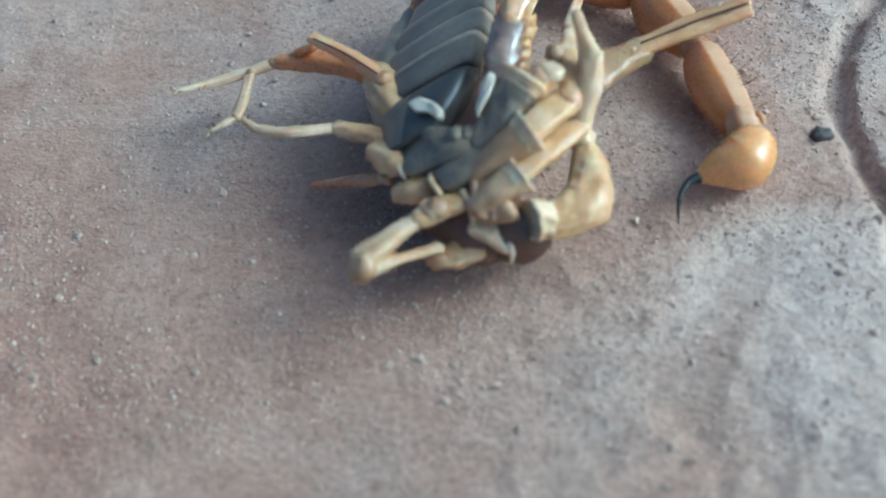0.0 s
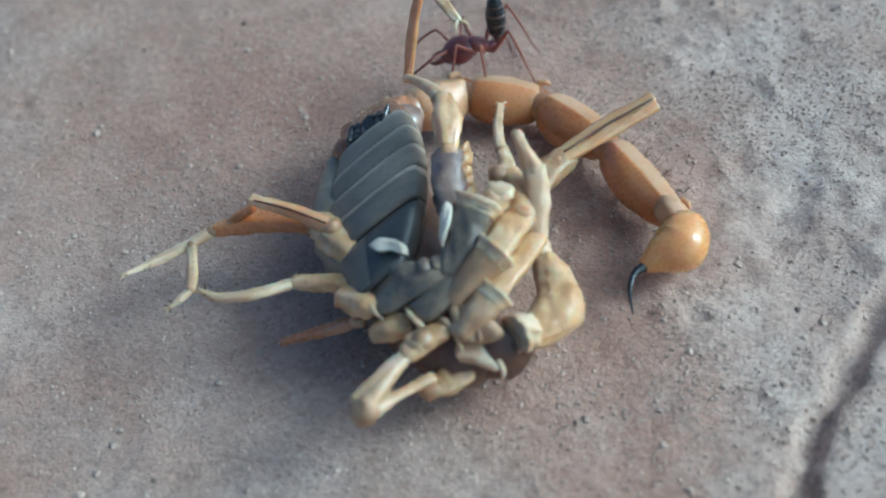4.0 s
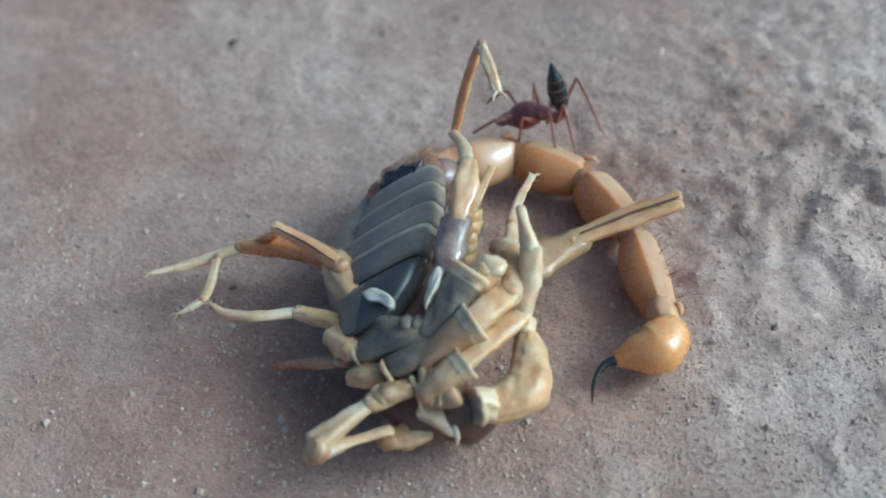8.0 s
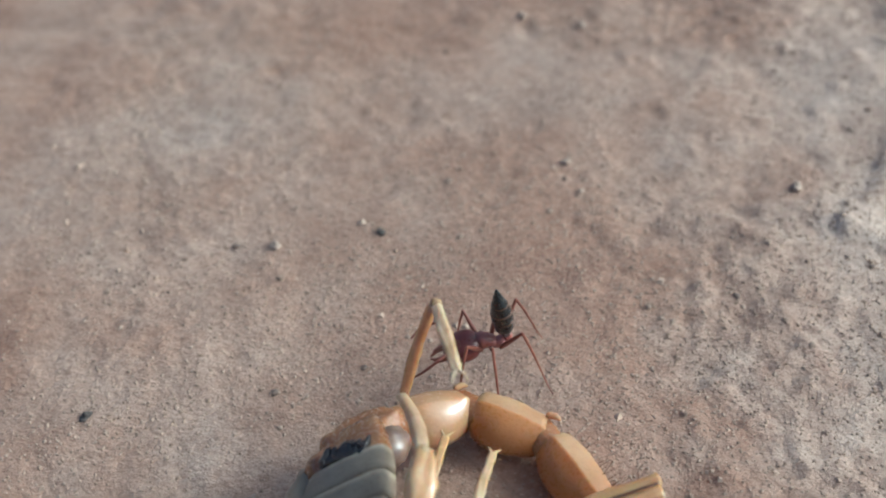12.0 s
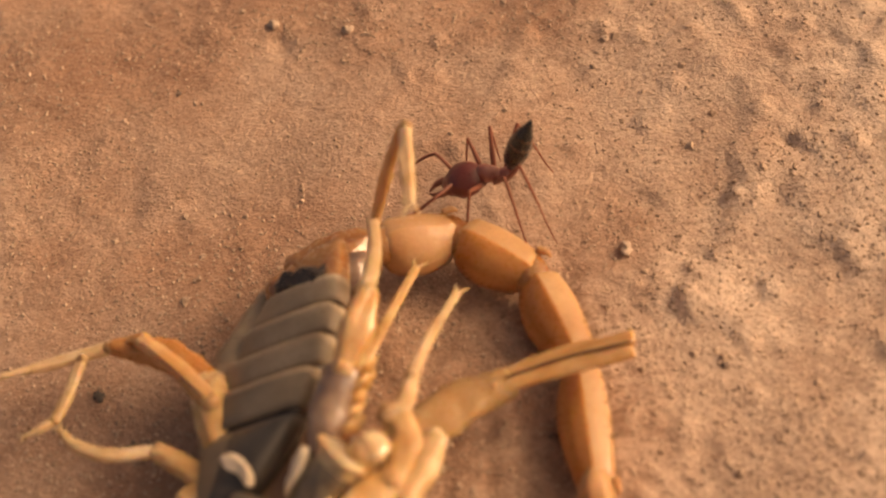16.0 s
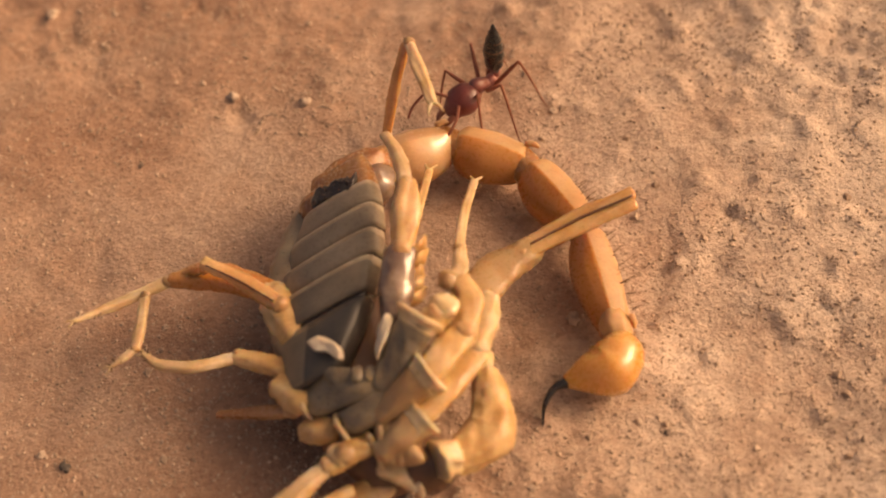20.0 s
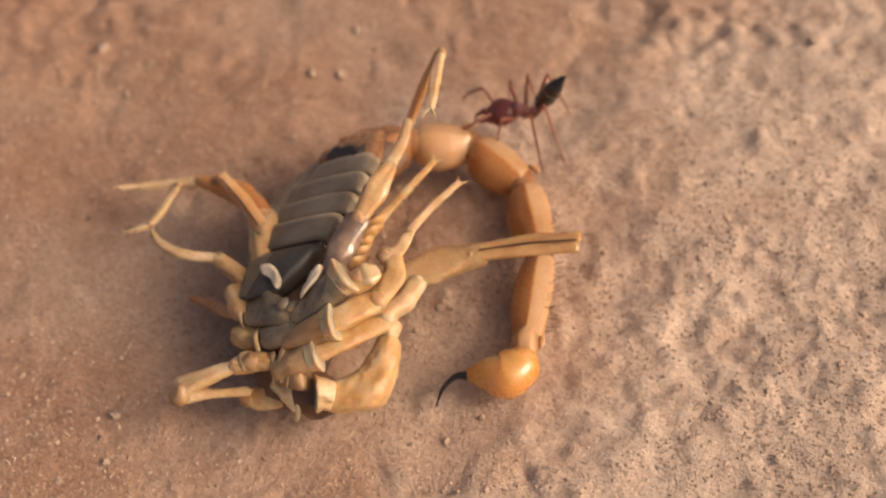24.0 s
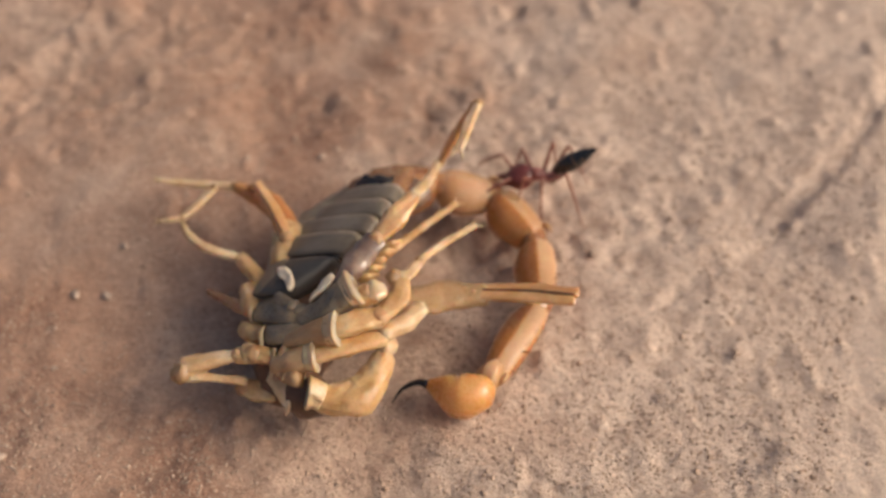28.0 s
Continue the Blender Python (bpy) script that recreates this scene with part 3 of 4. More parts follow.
def belly(y0, y1, lift, cells=18, rows=7, sink=0.0):
    """A belly plate across the rolled body, from its rear edge y0, which stands proud, to y1."""
    verts, faces = [], []
    roll = radians(32)
    for i in range(rows + 1):
        u = i / rows
        y = y0 + (y1 - y0) * u
        half = 4.9 - 0.028 * (y - 6.5) ** 2
        swell = 0.03 * math.sin(math.pi * u) + lift * (1 - u) ** 1.1 - (0.14 if i == 0 else 0) - (0.06 if i == rows else 0)
        for j in range(cells + 1):
            a = math.pi * j / cells
            s, rise = -math.cos(a) * (0.9 if a > math.pi / 2 else 0.97), (1.6 + swell * min(1, 3 * math.sin(a))) * max(math.sin(a), 0) ** 0.4
            rise += 0.06 * noise.noise((s * 3 + y0, y * 0.8, 0))
            x = -25.2 + half * s * math.cos(roll) - rise * math.sin(roll)
            z = 6.7 - sink + half * s * math.sin(roll) + rise * math.cos(roll)
            verts.append(Vector(at(x, y + 0.4 * s * s + 0.21 * (x + 25.2), z)))
    m = cells + 1
    for i in range(rows):
        for j in range(cells):
            faces.append((i * m + j, (i + 1) * m + j, (i + 1) * m + j + 1, i * m + j + 1))
    low = len(verts)
    verts += [v - Vector((0, 0, 0.8)) for v in verts]
    faces += [tuple(q + low for q in f[::-1]) for f in faces]
    rim = list(range(m)) + [i * m + cells for i in range(1, rows + 1)] + [rows * m + j for j in range(cells - 1, -1, -1)] + [i * m for i in range(rows - 1, 0, -1)]
    for k, v in enumerate(rim):
        w = rim[(k + 1) % len(rim)]
        faces.append((w, v, v + low, w + low))
    return verts, faces


def shield(outline, thick, dome, seed=0):
    """A horny plate with a sharp bevelled edge: outline in order, thickness, rise of its middle."""
    fine = [v for v, u in curve_points(list(outline) + [outline[0]], 4)][:-1]
    n = len(fine)
    c = sum((Vector(v) for v in fine), Vector()) / n
    nrm = sum(((fine[k] - c).cross(fine[(k + 1) % n] - c) for k in range(n)), Vector()).normalized()
    if nrm.z < 0:
        nrm = -nrm
    verts, faces = [], []
    for s, h in ((0.93, -thick), (1.0, -0.3), (1.0, 0.0), (0.95, 0.1), (0.72, 0.12 + dome * 0.5), (0.4, 0.1 + dome * 0.9), (0.1, 0.1 + dome)):
        for v in fine:
            p = c + (v - c) * s
            dent = 0.22 * noise.noise(p * 0.9 + Vector((seed, 0, 0))) + 0.1 * noise.noise(p * 2.4)
            verts.append(p + nrm * (h + (dent if h > -0.2 else 0)))
    for r in range(6):
        for k in range(n):
            t = (k + 1) % n
            faces.append((r * n + k, r * n + t, (r + 1) * n + t, (r + 1) * n + k))
    faces += [tuple(range(n))[::-1], tuple(6 * n + k for k in range(n))]
    return verts, faces


def build_body():
    back = part("back", tube(limb((-27.0, 15.5, 3.7), (-25.6, 10.0, 3.6), (-24.2, 2.7, 3.6), (-22.1, -4.1, 3.9), (-19.8, -8.0, 3.4)), [2.2, 4.0, 4.2, 4.2, 2.7], 22, 5, 0.84, wobble=0.08), BROWN, scorpion, "dull brown back shell resting on the ground")
    part("flank", tube(limb((-28.8, 14.1, 4.2), (-29.6, 9.0, 4.0), (-29.0, 3.8, 4.2), (-27.0, -0.7, 5.0)), [1.2, 1.6, 1.8, 1.6], 16, 7, 1.1, wobble=0.15, crease=0.2), MEMBRANE, scorpion, "wrinkled brown skin of the flank")
    part("mouth_hollow", lump(at(-17.6, -8.0, 4.2), (2.3, 2.0, 2.4), rough=0.25, seed=8), BROWN, back, "dark brown hollow under the mouth")
    # skin under the plates, coloured near-black to paint the shade of the grooves
    part("belly_groove_shade", belly(13.0, -3.0, 0.0, sink=0.4), DARK, scorpion, "skin under the belly plates, near-black for the shade in their grooves")
    edges = [13.1, 10.4, 7.8, 5.2, 2.0, -3.0]
    for k in range(5):
        plate = part("sternite", belly(edges[k], edges[k + 1] + (0.62 if k < 4 else -0.3), (0.2, 0.42, 0.42, 0.42, 0.1)[k]), SLATE if k > 3 else SLATE_PALE if k > 2 else TAUPE, scorpion, "slate-grey belly plate" if k < 4 else "dark blue-grey front belly plate")
        if k == 4:
            plate.data.materials.append(SLATE_PALE)
            for n in range(7 * 18):
                if n % 18 < 8:
                    plate.data.polygons[n].material_index = 1
        if k < 4:
            part("rear_edge", belly(edges[k] + 0.12, edges[k] - 0.55, (0.52 if k else 0.3), rows=4, sink=-0.03), BAND, plate, "paler raised rear edge")
    part("last_plate", belly(17.4, 12.9, -0.5, sink=0.05), RUSSET, scorpion, "glossy russet plate before the tail")
    part("tail_base", lump(at(-23.4, 16.2, 6.0), (2.2, 1.8, 1.5), (0, 20, 40), 0.18, 12, 12, 20), PLUM, scorpion, "wet-looking russet bulge where the tail begins")
    torn = [tube(limb((-27.7, 13.0, 7.1), (-26.9, 13.5, 7.7), (-25.9, 13.8, 8.2), (-25.0, 13.7, 8.5), (-24.1, 13.5, 8.7)), [0.2, 0.35, 0.5, 0.4, 0.2], 12, 6, 0.8, wobble=0.5, crease=0.6)]
    for k in range(6):
        x = -27.6 + 0.6 * k
        torn.append(tube(limb((x, 13.3, 7.3 + 0.28 * k), (x + 0.3, 14.0 + random.uniform(0, 0.5), 7.7 + 0.28 * k), (x + 0.5, 13.7 + random.uniform(0, 0.8), 8.1 + 0.28 * k)), [0.4, 0.35, 0.1], 7, 3, wobble=0.4))
    frays = [tube(limb((x, 13.6, z), (x + 0.25, 13.9, z + 0.25), (x + 0.6, 13.6 + h, z + 0.2)), [0.12, 0.1, 0.04], 6, 3, wobble=0.3) for x, z, h in ((-26.9, 7.7, 0.4), (-26.2, 8.1, 0.1), (-25.4, 8.4, 0.5), (-24.8, 8.6, 0.2))]
    part("torn_rim", joined(*torn), DARK, scorpion, "torn, nearly black rim of the last belly plate")
    part("fibre", joined(*frays), CREAM, scorpion, "pale frayed fibres in the torn rim")
    part("pecten", shield(limb((-26.2, -0.8, 8.9), (-25.5, -0.5, 9.3), (-24.5, -1.0, 9.6), (-23.6, -1.8, 9.6), (-23.5, -2.5, 9.3), (-24.1, -2.2, 9.2), (-24.7, -1.8, 9.2), (-25.6, -1.5, 8.9)), 0.2, 0.08), CHALK, scorpion, "chalky white comb-like flap")
    part("pecten", shield(limb((-20.7, -0.8, 11.1), (-20.2, -0.2, 11.7), (-19.9, -0.6, 11.6), (-20.1, -1.6, 11.1), (-20.6, -2.4, 10.4), (-20.9, -2.9, 9.9), (-21.0, -1.9, 10.4)), 0.2, 0.08), CHALK, scorpion, "chalky white comb-like flap")
    part("genital_plate", joined(lump(at(-22.3, -3.5, 9.0), (0.5, 0.72, 0.28), rough=0.15, seed=3), lump(at(-21.4, -3.5, 9.1), (0.5, 0.72, 0.28), rough=0.2, seed=4)), COXA, scorpion, "small dark folded plates")

    def sleeve(pts, radii, mat, label, seed):
        ob = part("coxa", tube(limb(*pts), radii, 28, 7, 0.8, wobble=0.1, seed=seed, crease=0.14, boxy=2.6, mouth=True), mat, scorpion, label)
        c, d = Vector(pts[-1]), (Vector(pts[-1]) - Vector(pts[-2])).normalized()
        r = radii[-1]
        lip = tube(limb(c - d * 0.15, c + d * 0.3, c + d * 0.55), [r * 1.0, r * 1.06, r * 1.16], 28, 4, 0.8, wobble=0.12, seed=seed, crease=0.1, boxy=2.6, dome=0.1, mouth=True)
        part("rim", lip, CREAM, ob, "pale rolled rim")

    def coxa(outline, mat, label, rim=None, thick=1.6, dome=0.3, gloss_rim=CREAM):
        ob = part("coxa", shield(limb(*outline), thick, dome, outline[0][0]), mat, scorpion, label)
        if rim:
            rim = [(x, y, z - (0.45 if k in (0, len(rim) - 1) else 0.05)) for k, (x, y, z) in enumerate(rim)]
            part("rim", tube(limb(*rim), [0.12] + [0.25] * (len(rim) - 2) + [0.12], 12, 7, 0.9, wobble=0.2, crease=0.2, seed=rim[0][0]), gloss_rim, ob, "pale rolled rim")
        return ob

    coxa([(-26.2, -1.9, 7.4), (-24.8, -2.6, 8.5), (-22.3, -3.1, 9.1), (-20.9, -4.1, 9.1), (-21.2, -5.0, 8.7), (-23.7, -5.4, 7.4), (-25.8, -5.4, 6.5), (-26.5, -3.7, 6.6)], COXA, "glossy slate-grey leg base", ((-26.3, -1.7, 7.3), (-26.7, -3.2, 6.9), (-26.5, -4.7, 6.6), (-25.8, -5.5, 6.5)))
    coxa([(-23.8, -5.7, 7.3), (-20.5, -4.7, 8.9), (-19.6, -6.0, 8.5), (-21.8, -7.1, 7.3), (-23.0, -6.9, 6.9)], COXA, "grey leg base with a cream collar", ((-24.0, -5.5, 7.4), (-23.7, -6.5, 7.2), (-23.0, -7.4, 6.8), (-22.4, -8.2, 6.3)))
    sleeve([(-20.6, -6.3, 7.9), (-19.1, -5.2, 8.8), (-17.6, -4.2, 9.5)], [0.75, 1.2, 1.4], ROSY, "rosy-brown leg sleeve with an open rim", 3)
    sleeve([(-20.4, -8.5, 6.9), (-19.2, -7.7, 7.5), (-18.0, -6.8, 8.0)], [0.85, 1.15, 1.2], ROSY, "rosy-brown leg sleeve", 5)
    centre = coxa([(-21.0, -6.6, 7.7), (-19.4, -6.3, 8.2), (-18.7, -7.6, 8.0), (-17.4, -9.1, 7.2), (-18.3, -9.4, 6.6), (-20.2, -9.2, 6.5), (-20.8, -8.1, 7.0)], ROSY, "rosy-brown plates before the mouth", ((-21.7, -7.0, 7.3), (-21.3, -7.5, 7.3), (-20.7, -8.6, 6.9), (-20.4, -9.4, 6.5)))
    for k in range(3):
        x = -20.6 + 0.62 * k
        part("ridge", tube(limb((x, -6.9 - 0.2 * k, 7.9), (x + 0.25, -8.0 - 0.2 * k, 7.5), (x + 0.35, -9.2 - 0.1 * k, 6.8)), [0.22, 0.3, 0.16], 10, 5, 0.7, crease=0.2, seed=k), ROSY, centre)
    sleeve([(-20.6, -4.3, 8.7), (-19.4, -2.6, 9.6), (-18.6, -1.2, 10.4), (-18.2, -0.6, 10.8)], [0.8, 1.25, 1.4, 1.42], COXA, "glossy slate-grey leg sleeve with a cream rim", 7)


build_body()


def leg(pieces, label="", claws=False):
    """pieces: (name, joints, radii, material); the first is the root, the others hang on it."""
    root = None
    for k, (name, pts, radii, mat) in enumerate(pieces):
        last = k == len(pieces) - 1
        if k:
            radii = [radii[0] * 0.9] + list(radii[1:])
        ob = part(name, tube(limb(*pts), radii, 24, 8, 0.66, wobble=0.14, seed=k + len(pts) + pts[0][0], boxy=3.6, turn=0.3, crease=0.26, dome=0.8), mat, root or scorpion, label if root is None else "")
        if k:
            r = radii[0] * 1.18
            part("joint", lump(at(*pts[0]), (r, r, r * 0.85), rough=0.35, seed=k + pts[0][1], rings=8, sides=12), ROSY if mat is CREAM else DUSTY_SKYLIT, root)
        root = root or ob
        if last and claws:
            c, d = Vector(pts[-1]), (Vector(pts[-1]) - Vector(pts[-2])).normalized()
            side, r = d.cross(Vector((0, 0, 1))).normalized(), max(radii[-1], 0.2)
            for s in (-1, 1):
                hook = [c, c + d * r * 1.6 + side * r * 1.2 * s, c + d * r * 3.0 + side * r * 1.6 * s - Vector((0, 0, r * 0.6))]
                part("claw", tube([at(*v) for v in hook], [r * 0.5, r * 0.34, r * 0.1], 7, 3), CREAM, root)
            spines = []
            for n in range(6):
                root_at = Vector(pts[-2]) + (c - Vector(pts[-2])) * random.uniform(0.1, 0.95)
                tip = root_at + d * r * 1.2 + side * r * random.choice((-2.4, 2.4)) + Vector((0, 0, random.uniform(-0.2, 0.3)))
                spines.append(tube([at(*root_at), at(*((root_at + tip) / 2)), at(*tip)], [0.07, 0.05, 0.02], 5, 1))
            part("spines", joined(*spines), HAIR, root, "short stiff spines")
    return root


LEG_HINGE = at(-14.1, -0.7, 7.9)


def build_legs():
    up = leg([
        ("leg", [(-19.9, 0.7, 9.5), (-19.9, 2.8, 10.3), (-19.8, 5.7, 11.0)], [0.95, 1.3, 1.1], PLUM),
        ("femur", [(-19.7, 5.7, 11.2), (-19.5, 8.5, 11.9), (-19.6, 11.3, 12.0)], [0.8, 1.15, 0.75], HONEY),
        ("patella", [(-19.7, 11.3, 11.9), (-20.8, 15.6, 10.0), (-22.5, 19.7, 8.0)], [0.7, 0.5, 0.42], CREAM),
        ("tibia", [(-22.4, 19.9, 7.7), (-21.5, 21.4, 11.3), (-20.3, 22.8, 14.9)], [0.42, 0.52, 0.42], HONEY),
        ("tarsus", [(-20.0, 22.9, 15.1), (-18.9, 19.6, 15.5), (-17.7, 16.2, 15.5)], [0.42, 0.5, 0.36], CREAM),
    ], "honey-coloured leg bent up over the tail", True)
    for k in range(5):
        y, z = 2.2 + 0.95 * k, 9.4 + 0.28 * k
        flake = tube(limb((-18.9 + 0.1 * (k % 2), y, z), (-18.3, y + 0.5, z + 0.15), (-17.9 - 0.2 * (k % 3), y + 1.5, z - 0.1)), [0.42, 0.55, 0.15], 12, 4, 0.4, crease=0.5, seed=k, up=(1, 0, 0.4))
        part("skin_fold", flake, TAN, up, "frayed tan skin fold")
    leg([
        ("leg", [(-18.0, -0.6, 9.9), (-17.3, -0.0, 10.3), (-16.5, 0.9, 10.6)], [0.8, 1.1, 1.15], TAN),
        ("knob", [(-16.9, 0.5, 10.6), (-16.4, 1.0, 10.8), (-16.0, 1.6, 10.7)], [0.85, 1.1, 0.8], PEARL),
    ], "glossy cream leg stump")
    leg([
        ("leg", [(-18.1, -4.5, 9.3), (-16.5, -2.7, 9.7), (-15.0, -0.3, 9.4)], [0.9, 1.15, 1.0], TAN),
        ("patella", [(-14.9, -0.3, 9.4), (-14.7, 2.2, 9.7), (-15.5, 3.8, 10.0)], [0.95, 0.95, 0.8], TAN),
        ("tibia", [(-16.2, 3.7, 10.2), (-15.5, 4.6, 10.0), (-15.6, 7.1, 9.7)], [0.75, 0.6, 0.45], CREAM),
        ("tarsus", [(-15.7, 6.9, 9.7), (-15.6, 11.4, 8.4), (-15.1, 15.3, 7.3)], [0.42, 0.38, 0.3], CREAM),
    ], "tan leg bent up and stretched towards the tail", True)
    fold = leg([("leg", [(-18.4, -7.1, 7.8), (-16.1, -4.4, 8.4), (-14.1, -1.1, 7.9)], [0.8, 1.02, 0.92], TAN)], "folding tan leg beside the jaws")
    hinge = Vector(LEG_HINGE)
    shift = lambda *pts: [Vector(at(*p)) - hinge for p in pts]
    tibia = part("tibia", tube(shift((-14.1, -0.9, 7.9), (-13.6, 1.1, 9.7), (-13.6, 2.5, 11.4)), [0.9, 1.0, 0.85], 22, 8, 0.75, wobble=0.12, boxy=2.5, crease=0.2, mouth=True), CREAM, scorpion, "pale shin that folds down", at=LEG_HINGE)
    foot_at = Vector(at(-13.6, 2.5, 11.4)) - hinge
    foot = part("tarsus", tube([Vector(at(*p)) - hinge - foot_at for p in ((-13.6, 2.5, 11.4), (-14.1, 2.8, 12.8), (-14.6, 3.1, 14.4))], [0.66, 0.56, 0.4], 14, 6, wobble=0.2, crease=0.2), CREAM, tibia, at=foot_at)
    leg([("leg", [(-20.2, 5.6, 7.4), (-19.7, 11.2, 6.6), (-19.0, 17.7, 5.8)], [0.5, 0.4, 0.3], TAN)], "thin leg behind the body", True)
    broad = leg([
        ("leg", [(-17.0, 2.9, 5.4), (-14.0, 7.0, 5.2), (-10.6, 10.4, 5.0)], [1.6, 1.65, 1.2], CLEAR),
        ("femur", [(-11.2, 9.5, 5.4), (-6.9, 11.7, 5.9), (-2.7, 13.4, 6.6)], [0.55, 0.6, 0.5], HONEY),
        ("femur", [(-11.4, 10.3, 5.1), (-7.3, 12.7, 5.8), (-2.9, 14.4, 6.7)], [0.62, 0.65, 0.55], HONEY),
    ], "broad see-through leg laid across the tail")
    part("slit", tube(limb((-10.6, 10.2, 5.9), (-6.9, 12.3, 6.3), (-2.9, 13.9, 7.0)), [0.1, 0.13, 0.1], 6, 4), BROWN, broad, "dark slit along the leg")
    arm = part("pedipalp", tube(limb((-16.0, -8.5, 5.8), (-14.6, -7.7, 5.4), (-13.1, -5.8, 5.3), (-13.1, -3.5, 5.5), (-13.6, -1.6, 5.8)), [1.2, 1.5, 1.9, 1.45, 1.05], 36, 9, 0.8, wobble=0.14, seed=4, boxy=2.1, crease=0.16), TAN, scorpion, "crumpled tan stump of a claw arm")
    part("knob", lump(at(-13.9, -0.6, 6.1), (0.95, 1.1, 0.9), rough=0.25, seed=31), CREAM, arm)
    part("rim", tube(limb((-15.4, -8.3, 6.0), (-16.0, -8.6, 6.3), (-16.3, -8.8, 6.4)), [1.3, 1.4, 1.5], 30, 5, 0.9, crease=0.2, seed=3, dome=0.2, mouth=True), CREAM, arm, "pale ragged rim")
    leg([
        ("pedipalp", [(-21.5, -7.9, 6.7), (-22.6, -8.3, 6.6), (-24.2, -9.4, 6.4)], [0.75, 0.85, 0.65], TAN),
        ("claw", [(-24.2, -9.4, 6.4), (-25.9, -11.1, 6.2), (-27.4, -12.9, 5.7)], [0.6, 0.68, 1.15], CREAM),
        ("finger", [(-27.4, -13.3, 5.6), (-25.1, -12.0, 5.2), (-22.7, -10.3, 4.7)], [1.05, 0.42, 0.45], CREAM),
        ("collar", [(-23.0, -8.5, 6.6), (-23.3, -8.7, 6.6), (-23.6, -9.0, 6.6)], [0.85, 0.9, 0.8], CREAM),
    ], "thin cream claw arm folded back on itself")
    jaw = leg([
        ("chelicera", [(-20.4, -8.7, 5.4), (-19.0, -9.2, 5.1), (-18.0, -9.9, 4.6)], [0.9, 0.95, 0.6], CREAM),
        ("base", [(-22.9, -10.2, 3.4), (-21.7, -9.8, 3.4), (-20.1, -9.4, 3.8)], [0.9, 1.15, 0.8], TAN),
    ], "pale wedge-shaped jaw")
    part("tooth", tube(limb((-18.0, -9.8, 5.0), (-17.7, -10.4, 4.5), (-17.8, -10.6, 3.8)), [0.3, 0.22, 0.08], 8, 3), CREAM, jaw)
    side = leg([
        ("leg", [(-27.6, 1.7, 6.0), (-29.4, 4.0, 6.1), (-30.5, 6.0, 5.7)], [1.3, 1.35, 1.0], TAN),
        ("femur", [(-29.2, 3.8, 6.9), (-32.3, 5.6, 7.6), (-35.3, 7.0, 8.0)], [0.7, 0.62, 0.5], HONEY),
        ("patella", [(-29.9, 5.5, 5.7), (-34.4, 7.6, 5.0), (-38.9, 7.8, 4.6)], [1.0, 1.15, 0.6], AMBER),
        ("tarsus", [(-39.1, 7.7, 4.6), (-42.5, 5.8, 4.4), (-45.8, 3.6, 5.0)], [0.5, 0.46, 0.2], CREAM),
    ], "pale leg spread out from the body's side", True)
    part("slit", tube(limb((-29.6, 3.8, 7.5), (-32.3, 5.2, 8.1), (-35.0, 6.5, 8.3)), [0.08, 0.1, 0.07], 6, 4), BROWN, side, "dark slit along the leg")
    leg([
        ("leg", [(-35.4, 7.2, 6.9), (-36.6, 8.1, 5.6), (-37.9, 8.3, 4.7)], [0.5, 0.6, 0.5], AMBER),
        ("tarsus", [(-40.7, 6.3, 4.6), (-40.5, 3.0, 4.6), (-40.5, 1.3, 4.7)], [0.42, 0.42, 0.36], CREAM),
        ("claw", [(-40.5, 1.3, 4.7), (-41.2, 0.4, 4.8), (-42.1, -0.3, 4.7)], [0.34, 0.3, 0.14], CREAM),
    ], "amber leg with a pale bent foot", True)
    leg([
        ("leg", [(-27.7, -1.4, 5.6), (-29.9, -0.4, 5.3), (-32.5, 0.5, 4.9)], [0.9, 0.75, 0.6], TAN),
        ("tarsus", [(-32.3, 0.5, 4.9), (-35.4, -0.8, 5.5), (-38.0, -0.4, 5.2), (-39.5, 0.4, 5.3)], [0.52, 0.46, 0.42, 0.22], CREAM),
    ], "cream leg held flat", True)
    leg([
        ("leg", [(-26.3, -4.0, 6.2), (-27.4, -3.3, 6.1), (-28.7, -2.4, 5.8)], [1.2, 1.25, 0.9], TAN),
        # honey shin darkened to russet: shade under the body put into its colour
        ("tibia", [(-27.8, -3.9, 4.5), (-30.9, -3.3, 3.2), (-34.0, -2.9, 2.1)], [0.6, 0.5, 0.25], RUSSET),
    ], "amber leg tucked under the body")
    leg([("leg", [(-24.1, -6.0, 6.0), (-25.3, -6.0, 5.6), (-26.5, -5.7, 5.0)], [0.95, 1.1, 0.8], TAN)], "short rounded tan leg stump")
    return tibia, foot, foot_at


FOLDING_LEG, FOLDING_FOOT, FOOT_HINGE = build_legs()


# ---- the ant that drags it ----
ant = tagged(new("ant"), "dark red ant with a black raised abdomen", "ant")


ABDOMEN_HINGE = (-3.6, 0.0, 5.3)


